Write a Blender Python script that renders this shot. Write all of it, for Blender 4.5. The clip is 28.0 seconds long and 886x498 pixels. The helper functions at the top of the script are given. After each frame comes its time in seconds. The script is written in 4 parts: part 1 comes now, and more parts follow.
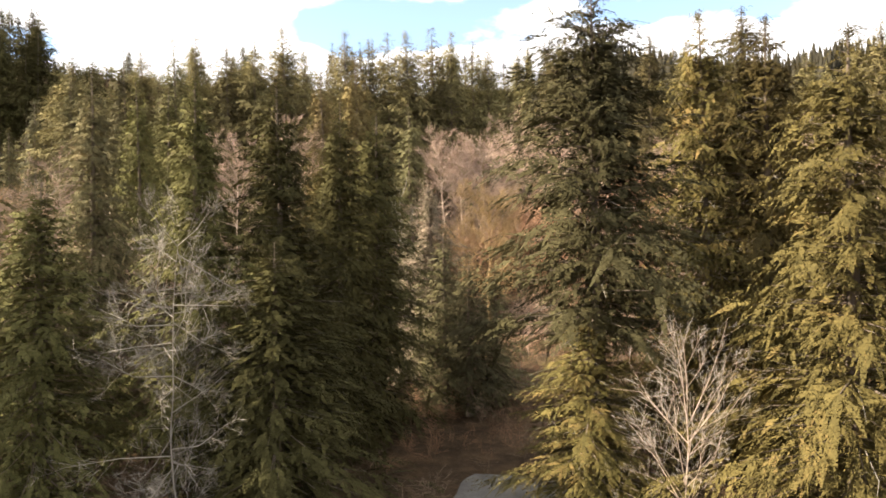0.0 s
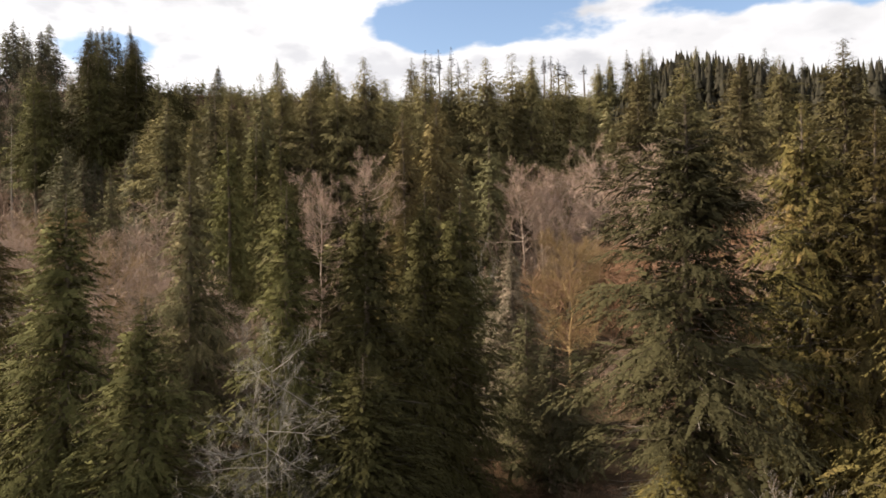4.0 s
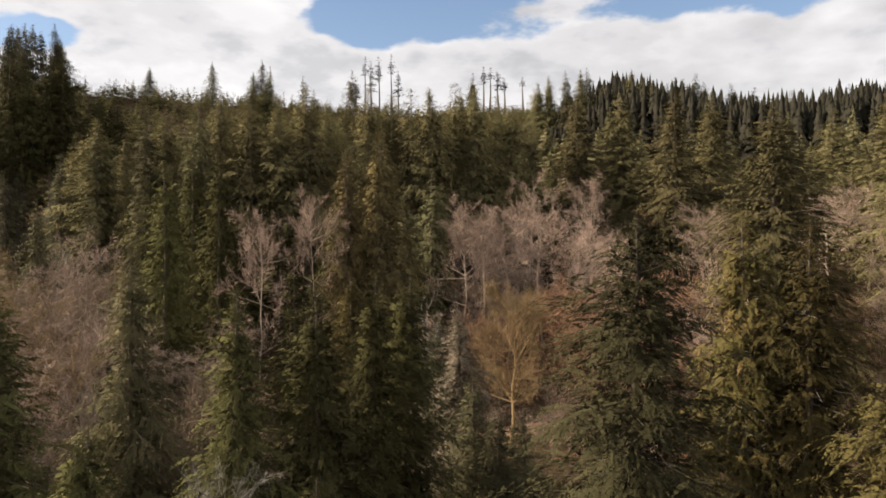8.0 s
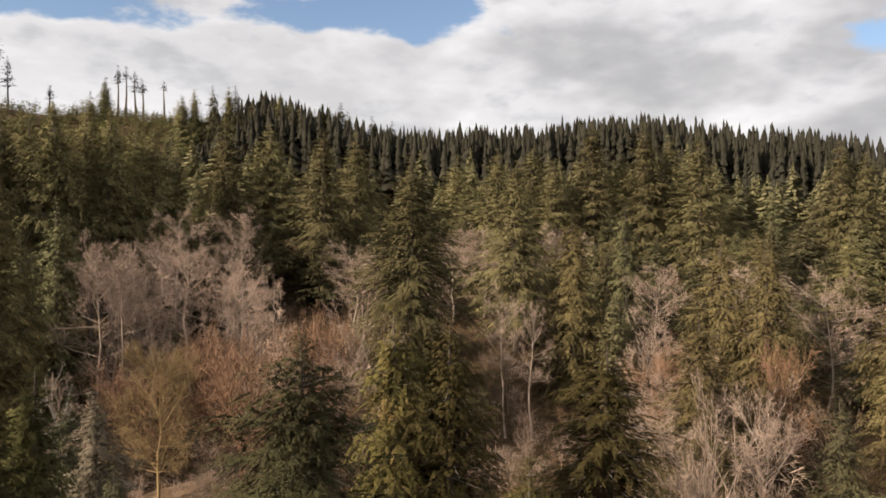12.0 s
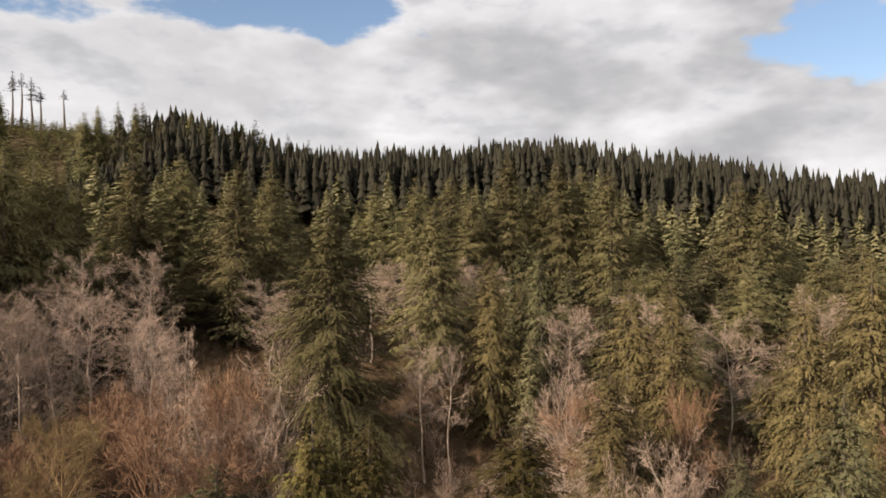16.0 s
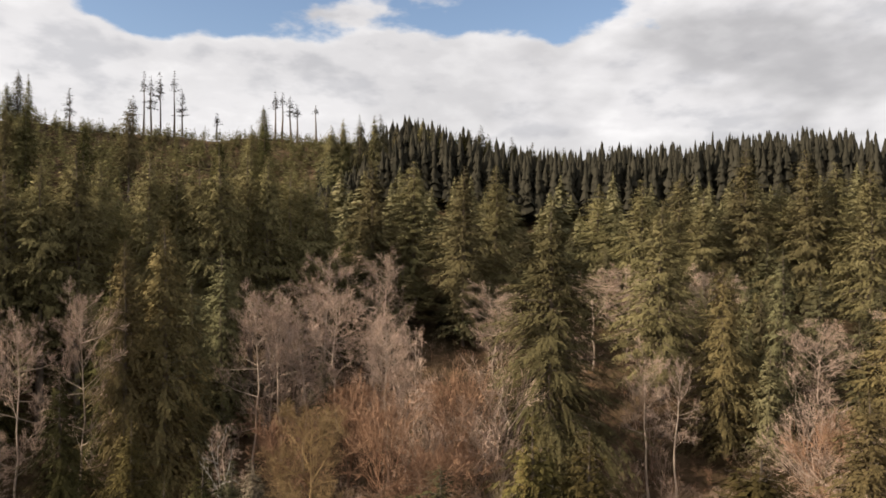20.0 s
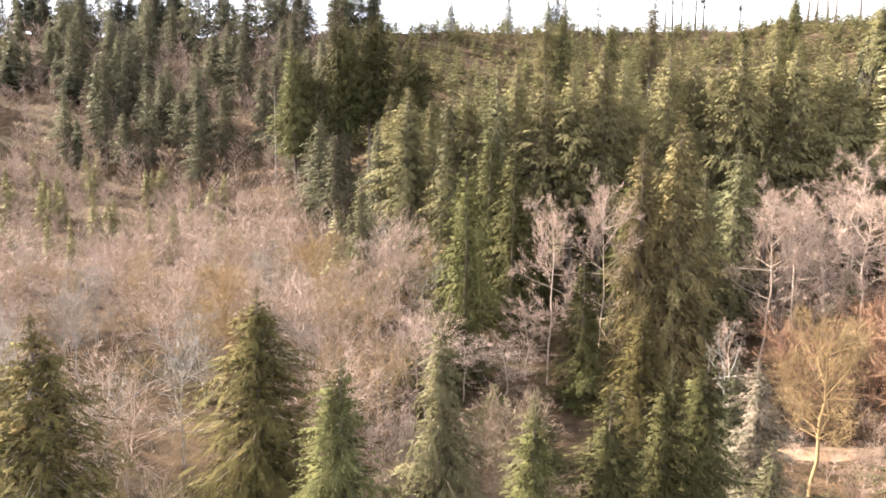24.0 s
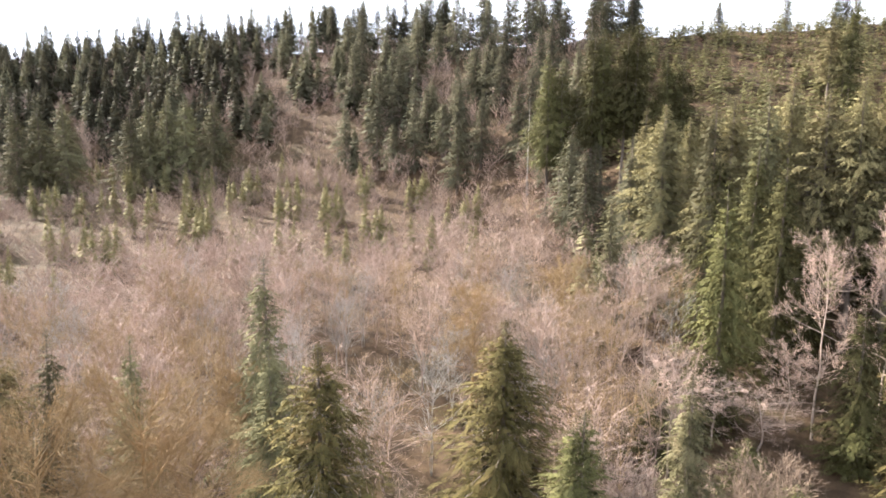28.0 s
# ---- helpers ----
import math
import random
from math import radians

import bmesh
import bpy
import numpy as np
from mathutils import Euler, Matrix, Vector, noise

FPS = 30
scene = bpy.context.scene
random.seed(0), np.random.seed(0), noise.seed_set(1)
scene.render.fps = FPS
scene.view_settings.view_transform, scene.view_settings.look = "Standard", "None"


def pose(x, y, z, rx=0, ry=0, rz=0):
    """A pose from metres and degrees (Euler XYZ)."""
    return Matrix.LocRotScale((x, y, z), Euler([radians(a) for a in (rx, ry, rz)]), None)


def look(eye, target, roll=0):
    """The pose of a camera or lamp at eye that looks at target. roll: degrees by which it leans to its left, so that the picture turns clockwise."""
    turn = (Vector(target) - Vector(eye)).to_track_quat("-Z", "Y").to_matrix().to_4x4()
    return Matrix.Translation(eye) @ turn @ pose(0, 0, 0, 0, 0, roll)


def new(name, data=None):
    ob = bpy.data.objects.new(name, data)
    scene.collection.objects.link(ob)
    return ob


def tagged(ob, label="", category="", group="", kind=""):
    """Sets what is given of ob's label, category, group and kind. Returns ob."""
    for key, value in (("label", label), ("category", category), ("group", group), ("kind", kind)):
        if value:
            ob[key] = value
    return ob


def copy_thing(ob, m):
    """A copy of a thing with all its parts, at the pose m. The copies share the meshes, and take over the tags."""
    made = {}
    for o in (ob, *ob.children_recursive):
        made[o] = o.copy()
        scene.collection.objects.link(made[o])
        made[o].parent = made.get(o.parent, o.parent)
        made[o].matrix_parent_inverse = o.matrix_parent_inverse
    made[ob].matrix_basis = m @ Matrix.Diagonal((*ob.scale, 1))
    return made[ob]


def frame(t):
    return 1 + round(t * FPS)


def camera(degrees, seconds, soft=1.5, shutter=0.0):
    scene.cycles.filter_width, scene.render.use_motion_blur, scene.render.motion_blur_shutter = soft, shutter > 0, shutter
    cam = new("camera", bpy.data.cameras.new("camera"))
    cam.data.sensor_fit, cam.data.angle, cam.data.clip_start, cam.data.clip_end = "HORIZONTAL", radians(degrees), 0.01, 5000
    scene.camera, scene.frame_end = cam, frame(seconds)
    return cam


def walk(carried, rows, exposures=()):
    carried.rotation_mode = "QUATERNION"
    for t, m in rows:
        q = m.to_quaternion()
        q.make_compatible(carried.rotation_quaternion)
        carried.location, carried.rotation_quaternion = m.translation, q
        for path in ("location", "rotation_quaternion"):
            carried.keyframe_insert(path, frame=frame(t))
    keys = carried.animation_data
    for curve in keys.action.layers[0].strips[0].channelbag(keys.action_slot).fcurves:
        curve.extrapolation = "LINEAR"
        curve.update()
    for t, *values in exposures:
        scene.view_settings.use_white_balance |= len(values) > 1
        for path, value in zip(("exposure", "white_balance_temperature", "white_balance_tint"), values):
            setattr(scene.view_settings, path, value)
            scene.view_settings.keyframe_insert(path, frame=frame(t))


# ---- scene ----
cam = camera(64.55, 28.0, soft=1.7)


def aim(x, y, z, yaw, pitch, roll):
    """The pose of the flying camera: yaw to the left of +y, pitch up, roll to its left, in degrees."""
    return pose(x, y, z, 90 + pitch, 0, yaw) @ pose(0, 0, 0, 0, 0, roll)


# seconds, x, y, z, yaw, pitch, roll: a slow climb, then turns
FLIGHT = [
    (0.0, 1.27, 0.27, 13.00, 14.86, 0.37, -1.31), (0.5, 1.18, 0.23, 13.61, 15.80, 0.38, -1.24),
    (1.0, 1.08, 0.20, 14.34, 17.17, 0.38, -1.11), (1.5, 1.02, 0.16, 15.08, 18.86, 0.31, -1.06),
    (2.0, 0.99, 0.18, 15.78, 20.60, 0.28, -1.04), (2.5, 0.97, 0.20, 16.45, 21.58, 0.23, -0.97),
    (3.0, 0.95, 0.22, 17.15, 21.60, 0.15, -0.92), (3.5, 0.93, 0.23, 17.84, 21.35, 0.12, -0.93),
    (5.5, 0.74, 0.26, 20.53, 20.26, 0.05, -0.88), (6.0, 0.62, 0.19, 21.23, 19.92, -0.01, -0.80),
    (6.5, 0.44, 0.13, 21.93, 20.20, -0.03, -0.78), (7.0, 0.32, 0.09, 22.66, 20.39, -0.10, -0.70),
    (7.5, 0.22, 0.04, 23.40, 18.68, -0.16, -0.56), (8.0, 0.08, 0.00, 24.13, 15.89, -0.24, -0.33),
    (8.5, -0.07, 0.06, 24.82, 12.88, -0.24, -0.28), (9.0, -0.13, 0.12, 25.60, 9.54, -0.29, -0.38),
    (9.5, -0.18, 0.16, 26.33, 7.00, -0.32, -0.35), (10.0, -0.23, 0.26, 27.04, 3.97, -0.29, -0.35),
    (10.5, -0.33, 0.38, 27.71, 0.29, -0.26, -0.33), (11.0, -0.43, 0.48, 28.22, -2.59, -0.18, -0.29),
    (11.5, -0.62, 0.50, 28.69, -7.48, -0.10, -0.15), (12.0, -0.77, 0.45, 29.14, -12.46, 0.03, -0.10),
    (12.5, -0.83, 0.44, 29.79, -14.60, 0.08, -0.39), (14.5, -0.83, 0.49, 32.46, -17.18, 0.19, -0.38),
    (15.0, -0.81, 0.44, 33.20, -17.82, 0.23, -0.36), (15.5, -0.80, 0.35, 33.99, -18.46, 0.19, -0.34),
    (16.0, -0.82, 0.26, 34.78, -19.13, 0.15, -0.39), (16.5, -0.87, 0.19, 35.45, -19.85, 0.14, -0.40),
    (17.0, -0.99, 0.12, 35.74, -19.08, 0.21, -0.52), (17.5, -1.05, 0.08, 35.75, -11.90, 0.26, -0.39),
    (18.0, -1.03, 0.12, 35.73, -5.33, 0.31, -0.27), (18.5, -0.92, 0.16, 35.69, -0.30, 0.31, 0.02),
    (19.0, -0.85, 0.23, 35.68, -0.51, 0.29, 0.09), (19.5, -0.80, 0.29, 35.67, -0.80, 0.25, 0.18),
    (20.0, -0.75, 0.33, 35.57, -1.10, 0.13, 0.20), (20.5, -0.70, 0.32, 35.48, -1.60, -4.87, 0.10),
    (21.0, -0.69, 0.37, 35.57, -2.00, -7.66, 0.21), (21.5, -0.80, 0.41, 35.64, -0.79, -7.71, 0.15),
    (22.0, -0.91, 0.41, 35.67, 10.27, -7.81, 0.28), (22.5, -0.97, 0.39, 35.64, 20.46, -8.36, 0.64),
    (24.5, -0.88, -0.03, 34.88, 40.98, -8.17, 0.20), (25.0, -0.81, -0.06, 34.94, 41.26, -8.21, 0.20),
    (25.5, -0.81, -0.07, 35.27, 41.10, -8.28, 0.15), (26.0, -0.89, -0.08, 35.87, 40.92, -8.25, 0.20),
    (26.5, -1.02, -0.22, 36.51, 46.27, -8.30, 0.14), (27.0, -1.05, -0.38, 37.11, 57.40, -8.30, 0.33),
    (27.5, -1.02, -0.48, 37.74, 59.18, -8.42, 0.43), (28.0, -1.00, -0.59, 38.38, 58.85, -8.51, 0.57),
]
EXPOSURES = [(0.0, 2.18, 6900, 12), (1.5, 1.83, 6850, 12), (3.0, 1.43, 6750, 12), (6.0, 0.98, 6700, 12), (9.0, 0.88, 6700, 12), (16.0, 0.76, 6700, 12), (20.0, 0.82, 6700, 12),
             (20.4, 1.02, 6700, 12), (20.9, 2.00, 6450, 12), (22.0, 2.08, 6400, 12), (22.5, 2.15, 6350, 12), (24.5, 2.84, 5950, 13), (28.0, 2.64, 5800, 13)]
walk(cam, [(row[0], aim(*row[1:])) for row in FLIGHT], EXPOSURES)

# ---------------------------------------------------------------- light
SUN_LEFT, SUN_UP = 110.0, 29.0   # degrees left of +y, degrees above the horizon
sun_way = Vector((-math.sin(radians(SUN_LEFT)) * math.cos(radians(SUN_UP)), math.cos(radians(SUN_LEFT)) * math.cos(radians(SUN_UP)), math.sin(radians(SUN_UP))))
sun = new("sun", bpy.data.lights.new("sun", "SUN"))
sun.data.energy, sun.data.angle, sun.data.color = 5.0, radians(0.6), (1.0, 0.87, 0.70)
sun.matrix_world = look(sun_way * 100, (0, 0, 0))


class Nodes:
    """Short hand for a node tree."""

    def __init__(self, tree):
        self.tree = tree
        tree.nodes.clear()

    def add(self, kind, inputs=None, **settings):
        n = self.tree.nodes.new(kind)
        for key, value in settings.items():
            setattr(n, key, value)
        for key, value in (inputs or {}).items():
            self.put(value, n.inputs[key])
        return n

    def put(self, value, socket):
        if isinstance(value, bpy.types.NodeSocket):
            self.tree.links.new(value, socket)
        elif isinstance(value, bpy.types.Node):
            self.tree.links.new(value.outputs[0], socket)
        else:
            socket.default_value = value

    def math(self, op, a, b=0.0, clamp=False):
        return self.add("ShaderNodeMath", {0: a, 1: b}, operation=op, use_clamp=clamp).outputs[0]

    def noise(self, vector, scale, detail=3.0, rough=0.55):
        inputs = {"Scale": scale, "Detail": detail, "Roughness": rough}
        if vector is not None:
            inputs["Vector"] = vector
        return self.add("ShaderNodeTexNoise", inputs)

    def mix(self, fac, a, b, blend="MIX"):
        n = self.add("ShaderNodeMix", data_type="RGBA", blend_type=blend)
        self.put(fac, n.inputs[0]), self.put(a, n.inputs[6]), self.put(b, n.inputs[7])
        return n.outputs[2]

    def ramp(self, fac, low, high):
        return self.add("ShaderNodeMapRange", {0: fac, 1: low, 2: high}, interpolation_type="SMOOTHSTEP").outputs[0]


def rgb(r, g, b):
    return (r, g, b, 1.0)


# the sky: clear blue with a broad bank of cumulus, open in a few gaps
world = bpy.data.worlds.new("sky")
scene.world = world
world.use_nodes = True
w = Nodes(world.node_tree)
coords = w.add("ShaderNodeTexCoord").outputs["Generated"]
sky = w.add("ShaderNodeTexSky", sky_type="NISHITA", sun_disc=False, sun_elevation=radians(SUN_UP), sun_rotation=radians(-SUN_LEFT))
parts = w.add("ShaderNodeSeparateXYZ", {0: coords})
azimuth = w.math("MULTIPLY", w.math("ARCTAN2", w.math("MULTIPLY", parts.outputs[0], -1.0), parts.outputs[1]), 180 / math.pi)
height = w.math("MULTIPLY", w.math("ARCSINE", parts.outputs[2]), 180 / math.pi)
flat = w.add("ShaderNodeMapping", {"Vector": coords, "Scale": (1.0, 1.0, 2.2)}).outputs[0]
billow = w.noise(flat, 7.0, 6.0, 0.52).outputs[0]
above = w.add("ShaderNodeMapping", {"Vector": flat, "Location": (0.035, 0.0, 0.055)}).outputs[0]
relief = w.math("SUBTRACT", billow, w.noise(above, 7.0, 6.0, 0.52).outputs[0])
broad = w.noise(flat, 3.4, 4.0, 0.5).outputs[0]
# gaps of blue: degrees left, degrees up, half width, half height
gap = None
for left, up, wide, high in ((17.8, 18.8, 10.5, 2.7), (-8.5, 19.0, 12.5, 2.5), (-50.0, 14.8, 8.0, 3.6), (46.0, 15.0, 4.0, 1.8), (-20.0, 28.0, 40.0, 5.0)):
    u = w.math("DIVIDE", w.math("SUBTRACT", azimuth, left), wide)
    v = w.math("DIVIDE", w.math("SUBTRACT", height, up), high)
    d = w.math("SUBTRACT", 1.0, w.math("SQRT", w.math("ADD", w.math("MULTIPLY", u, u), w.math("MULTIPLY", v, v))))
    gap = d if gap is None else w.math("MAXIMUM", gap, d)
gap = w.math("ADD", gap, w.math("MULTIPLY", w.math("SUBTRACT", billow, 0.5), 2.2))
cloudy = w.math("SUBTRACT", 1.0, w.ramp(gap, 0.08, 0.34))
grey = w.math("MULTIPLY", w.ramp(w.math("ADD", broad, w.math("MULTIPLY", w.math("SUBTRACT", billow, 0.5), 0.5)), 0.42, 0.64), w.math("SUBTRACT", 1.0, w.math("MULTIPLY", w.ramp(azimuth, -28.0, 14.0), 0.75)))
cloud = w.mix(grey, rgb(5.6, 5.65, 5.8), rgb(3.4, 3.45, 3.6))
cloud = w.mix(w.ramp(relief, -0.02, 0.16), cloud, w.mix(1.0, cloud, rgb(1.16, 1.16, 1.15), "MULTIPLY"))
cloud = w.mix(w.ramp(w.math("MULTIPLY", relief, -1.0), 0.02, 0.2), cloud, w.mix(1.0, cloud, rgb(0.76, 0.77, 0.79), "MULTIPLY"))
mixed = w.mix(cloudy, w.mix(1.0, sky.outputs[0], rgb(1.08, 1.08, 1.1), "MULTIPLY"), cloud)
w.add("ShaderNodeOutputWorld", {0: w.add("ShaderNodeBackground", {0: mixed, 1: 0.085})})


# ---------------------------------------------------------------- materials
def material(name):
    m = bpy.data.materials.new(name)
    m.use_nodes = True
    return m, Nodes(m.node_tree)


NEEDLES = []


def foliage(name, deep, fresh, dry, dry_share=0.2, through_leaf=0.22, needles=0.0, sparse=0.445):
    """Needle sprays: three tones, by spray, by tree and in patches. needles: how fine the gaps between them are, per metre."""
    m, n = material(name)
    island = n.add("ShaderNodeNewGeometry").outputs["Random Per Island"]
    tree = n.add("ShaderNodeObjectInfo").outputs["Random"]
    place = n.add("ShaderNodeTexCoord").outputs["Object"]
    patch = n.noise(place, 0.45, 3.0).outputs[0]
    fine = n.noise(place, 6.0, 2.0).outputs[0]
    tone = n.math("ADD", n.math("MULTIPLY", island, 0.22), n.math("MULTIPLY", n.math("ADD", patch, fine), 0.48))
    colour = n.mix(n.ramp(tone, 0.25, 0.85), rgb(*deep), rgb(*fresh))
    dryness = n.ramp(n.math("ADD", n.math("ADD", n.math("MULTIPLY", island, 0.22), n.math("MULTIPLY", patch, 0.85)), n.math("MULTIPLY", tree, 0.25)), 1.0 - dry_share, 1.3 - dry_share)
    colour = n.mix(dryness, colour, rgb(*dry))
    shade = n.add("ShaderNodeHueSaturation", {"Hue": n.math("ADD", 0.488, n.math("MULTIPLY", tree, 0.02)), "Saturation": 0.92, "Value": n.math("ADD", 0.65, n.math("MULTIPLY", tree, 0.75)), "Color": colour}).outputs[0]
    face = n.add("ShaderNodeBsdfPrincipled", {"Base Color": shade, "Roughness": 0.8, "Specular IOR Level": 0.05})
    back = n.add("ShaderNodeBsdfTranslucent", {"Color": shade})
    spray = n.add("ShaderNodeMixShader", {0: through_leaf, 1: face, 2: back}).outputs[0]
    if needles:
        gaps = n.ramp(n.noise(place, needles, 2.0, 0.6).outputs[0], sparse - 0.02, sparse + 0.02)
        spray = n.add("ShaderNodeMixShader", {0: gaps, 1: n.add("ShaderNodeBsdfTransparent"), 2: spray}).outputs[0]
    n.add("ShaderNodeOutputMaterial", {0: spray})
    NEEDLES.append(m)
    return m


def bark(name, dark, light, scale=3.0, patch_scale=0.8):
    m, n = material(name)
    place = n.add("ShaderNodeTexCoord").outputs["Object"]
    tree = n.add("ShaderNodeObjectInfo").outputs["Random"]
    island = n.add("ShaderNodeNewGeometry").outputs["Random Per Island"]
    long = n.add("ShaderNodeMapping", {"Vector": place, "Scale": (1, 1, 0.25)}).outputs[0]
    grain = n.noise(long, scale * 4, 5.0, 0.7).outputs[0]
    patch = n.noise(place, patch_scale, 3.0).outputs[0]
    tone = n.ramp(n.math("ADD", n.math("ADD", n.math("MULTIPLY", grain, 0.5), n.math("MULTIPLY", patch, 0.4)), n.math("MULTIPLY", n.math("ADD", tree, island), 0.15)), 0.3, 0.8)
    bump = n.add("ShaderNodeBump", {"Strength": 0.6, "Distance": 0.03, "Height": grain})
    n.add("ShaderNodeOutputMaterial", {0: n.add("ShaderNodeBsdfPrincipled", {"Base Color": n.mix(tone, rgb(*dark), rgb(*light)), "Roughness": 0.9, "Specular IOR Level": 0.15, "Normal": bump})})
    return m


FIR = foliage("fir_needles", (0.064, 0.060, 0.027), (0.211, 0.181, 0.075), (0.256, 0.187, 0.113), 0.2, 0.11, 9.0, 0.462)
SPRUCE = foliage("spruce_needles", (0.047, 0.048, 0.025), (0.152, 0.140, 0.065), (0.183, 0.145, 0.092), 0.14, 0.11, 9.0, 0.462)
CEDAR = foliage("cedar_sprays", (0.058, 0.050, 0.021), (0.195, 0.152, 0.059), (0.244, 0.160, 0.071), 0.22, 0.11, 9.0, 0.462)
HEMLOCK = foliage("hemlock_sprays", (0.049, 0.046, 0.022), (0.140, 0.125, 0.058), (0.187, 0.149, 0.081), 0.3, 0.22, 13.0, 0.465)
OLD = foliage("old_spruce_needles", (0.028, 0.027, 0.012), (0.086, 0.080, 0.034), (0.105, 0.083, 0.056), 0.28, 0.11, 13.0, 0.465)
LICHEN = foliage("lichened_needles", (0.050, 0.046, 0.032), (0.114, 0.095, 0.062), (0.183, 0.139, 0.105), 0.35, 0.22, 12.0, 0.465)
# spruce and cedar close by: cloud shade is put into the next two darker colours
SHADED_SPRUCE = foliage("shaded_spruce_needles", (0.024, 0.024, 0.009), (0.092, 0.086, 0.028), (0.090, 0.073, 0.046), 0.14, 0.11, 13.0, 0.465)
SHADED_CEDAR = foliage("shaded_cedar_sprays", (0.034, 0.030, 0.011), (0.113, 0.092, 0.026), (0.161, 0.098, 0.035), 0.25, 0.11, 15.0, 0.465)
TALLFIR = foliage("tall_fir_needles", (0.057, 0.056, 0.024), (0.183, 0.160, 0.064), (0.252, 0.172, 0.088), 0.30, 0.11, 9.0, 0.455)
# far hillside needles: distance haze is put into this greyer green
HAZEWOOD = foliage("haze_toned_needles", (0.060, 0.060, 0.036), (0.105, 0.098, 0.056), (0.14, 0.115, 0.075), 0.24, 0.32, 2.6, 0.37)
WOODS = foliage("woodland_needles", (0.053, 0.051, 0.027), (0.167, 0.144, 0.069), (0.197, 0.151, 0.097), 0.16, 0.11, 2.6, 0.37)
# ridge needles: a cloud's shadow is put into these dark tones
SHADEFIR = foliage("shade_toned_fir_needles", (0.024, 0.024, 0.017), (0.044, 0.040, 0.028), (0.060, 0.050, 0.036), 0.12, 0.12)
SAPLING = foliage("sapling_needles", (0.075, 0.080, 0.033), (0.264, 0.244, 0.102), (0.368, 0.220, 0.151), 0.3, 0.22, 3.0, 0.37)
TRUNK = bark("conifer_bark", (0.05, 0.04, 0.032), (0.16, 0.13, 0.105))
GREYWOOD = bark("weathered_grey_wood", (0.112, 0.100, 0.088), (0.304, 0.280, 0.248))
ALDER = bark("alder_bark", (0.155, 0.119, 0.093), (0.39, 0.312, 0.252))
TWIG = bark("pinkish_alder_twigs", (0.103, 0.074, 0.058), (0.432, 0.318, 0.252), 1.0, 0.4)
THICKET = bark("pinkish_thicket_twigs", (0.092, 0.066, 0.052), (0.386, 0.285, 0.225), 1.0, 0.4)
SILVER = bark("silver_twigs", (0.134, 0.122, 0.106), (0.307, 0.282, 0.250))
MOSSY = bark("mossy_maple_twigs", (0.080, 0.057, 0.028), (0.31, 0.214, 0.108), 1.5, 0.4)
RUSSET = bark("russet_shrub_twigs", (0.115, 0.062, 0.039), (0.30, 0.182, 0.116), 1.5, 0.3)
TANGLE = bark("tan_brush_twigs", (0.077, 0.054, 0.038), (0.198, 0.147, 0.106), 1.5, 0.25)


def soil():
    m, n = material("forest_floor")
    place = n.add("ShaderNodeTexCoord").outputs["Object"]
    big = n.noise(place, 0.05, 5.0, 0.6).outputs[0]
    mid = n.noise(place, 0.4, 5.0, 0.65).outputs[0]
    fine = n.noise(place, 5.0, 6.0, 0.7).outputs[0]
    colour = n.mix(n.ramp(mid, 0.3, 0.7), rgb(0.035, 0.024, 0.014), rgb(0.10, 0.066, 0.038))
    colour = n.mix(n.math("MULTIPLY", n.ramp(big, 0.5, 0.66), 0.45), colour, rgb(0.055, 0.05, 0.024))
    colour = n.mix(n.math("MULTIPLY", n.ramp(fine, 0.5, 0.8), 0.4), colour, rgb(0.21, 0.125, 0.07))
    bump = n.add("ShaderNodeBump", {"Strength": 0.9, "Distance": 0.3, "Height": n.math("ADD", mid, fine)})
    n.add("ShaderNodeOutputMaterial", {0: n.add("ShaderNodeBsdfPrincipled", {"Base Color": colour, "Roughness": 0.95, "Specular IOR Level": 0.1, "Normal": bump})})
    return m


def gravel(name, a, b):
    m, n = material(name)
    place = n.add("ShaderNodeTexCoord").outputs["Object"]
    fine = n.noise(place, 9.0, 6.0, 0.75).outputs[0]
    mid = n.noise(place, 0.7, 4.0).outputs[0]
    colour = n.mix(n.ramp(n.math("ADD", n.math("MULTIPLY", fine, 0.6), n.math("MULTIPLY", mid, 0.5)), 0.35, 0.75), rgb(*a), rgb(*b))
    bump = n.add("ShaderNodeBump", {"Strength": 0.7, "Distance": 0.05, "Height": fine})
    n.add("ShaderNodeOutputMaterial", {0: n.add("ShaderNodeBsdfPrincipled", {"Base Color": colour, "Roughness": 0.95, "Specular IOR Level": 0.1, "Normal": bump})})
    return m


SOIL = soil()
GRAVEL = gravel("grey_gravel", (0.085, 0.082, 0.077), (0.18, 0.172, 0.16))
DIRT = gravel("tan_dirt", (0.13, 0.085, 0.05), (0.30, 0.21, 0.135))


# ---------------------------------------------------------------- land
# bearing left of +y: foot radius, foot height, ridge radius, ridge height
LAND = np.array([
    (-180, 150, 2, 400, 30), (-90, 120, 2, 320, 30), (-55, 95, 3, 250, 33), (-46, 92, 3, 235, 38), (-36, 90, 3, 235, 46), (-30, 89, 3, 230, 50), (-24, 88, 3, 226, 51), (-17, 86, 3, 222, 46), (-6, 86, 3, 226, 49),
    (1, 86, 3, 260, 66), (4, 86, 3, 300, 78), (9, 86, 3, 325, 86), (20, 88, 3, 310, 81.5), (31, 92, 4, 290, 81), (45, 130, 10, 275, 79), (60, 210, 21, 310, 78), (69, 240, 24, 360, 83),
    (76, 262, 24, 390, 82), (90, 300, 21, 430, 72), (120, 380, 17, 600, 80), (180, 150, 2, 400, 30)], float)


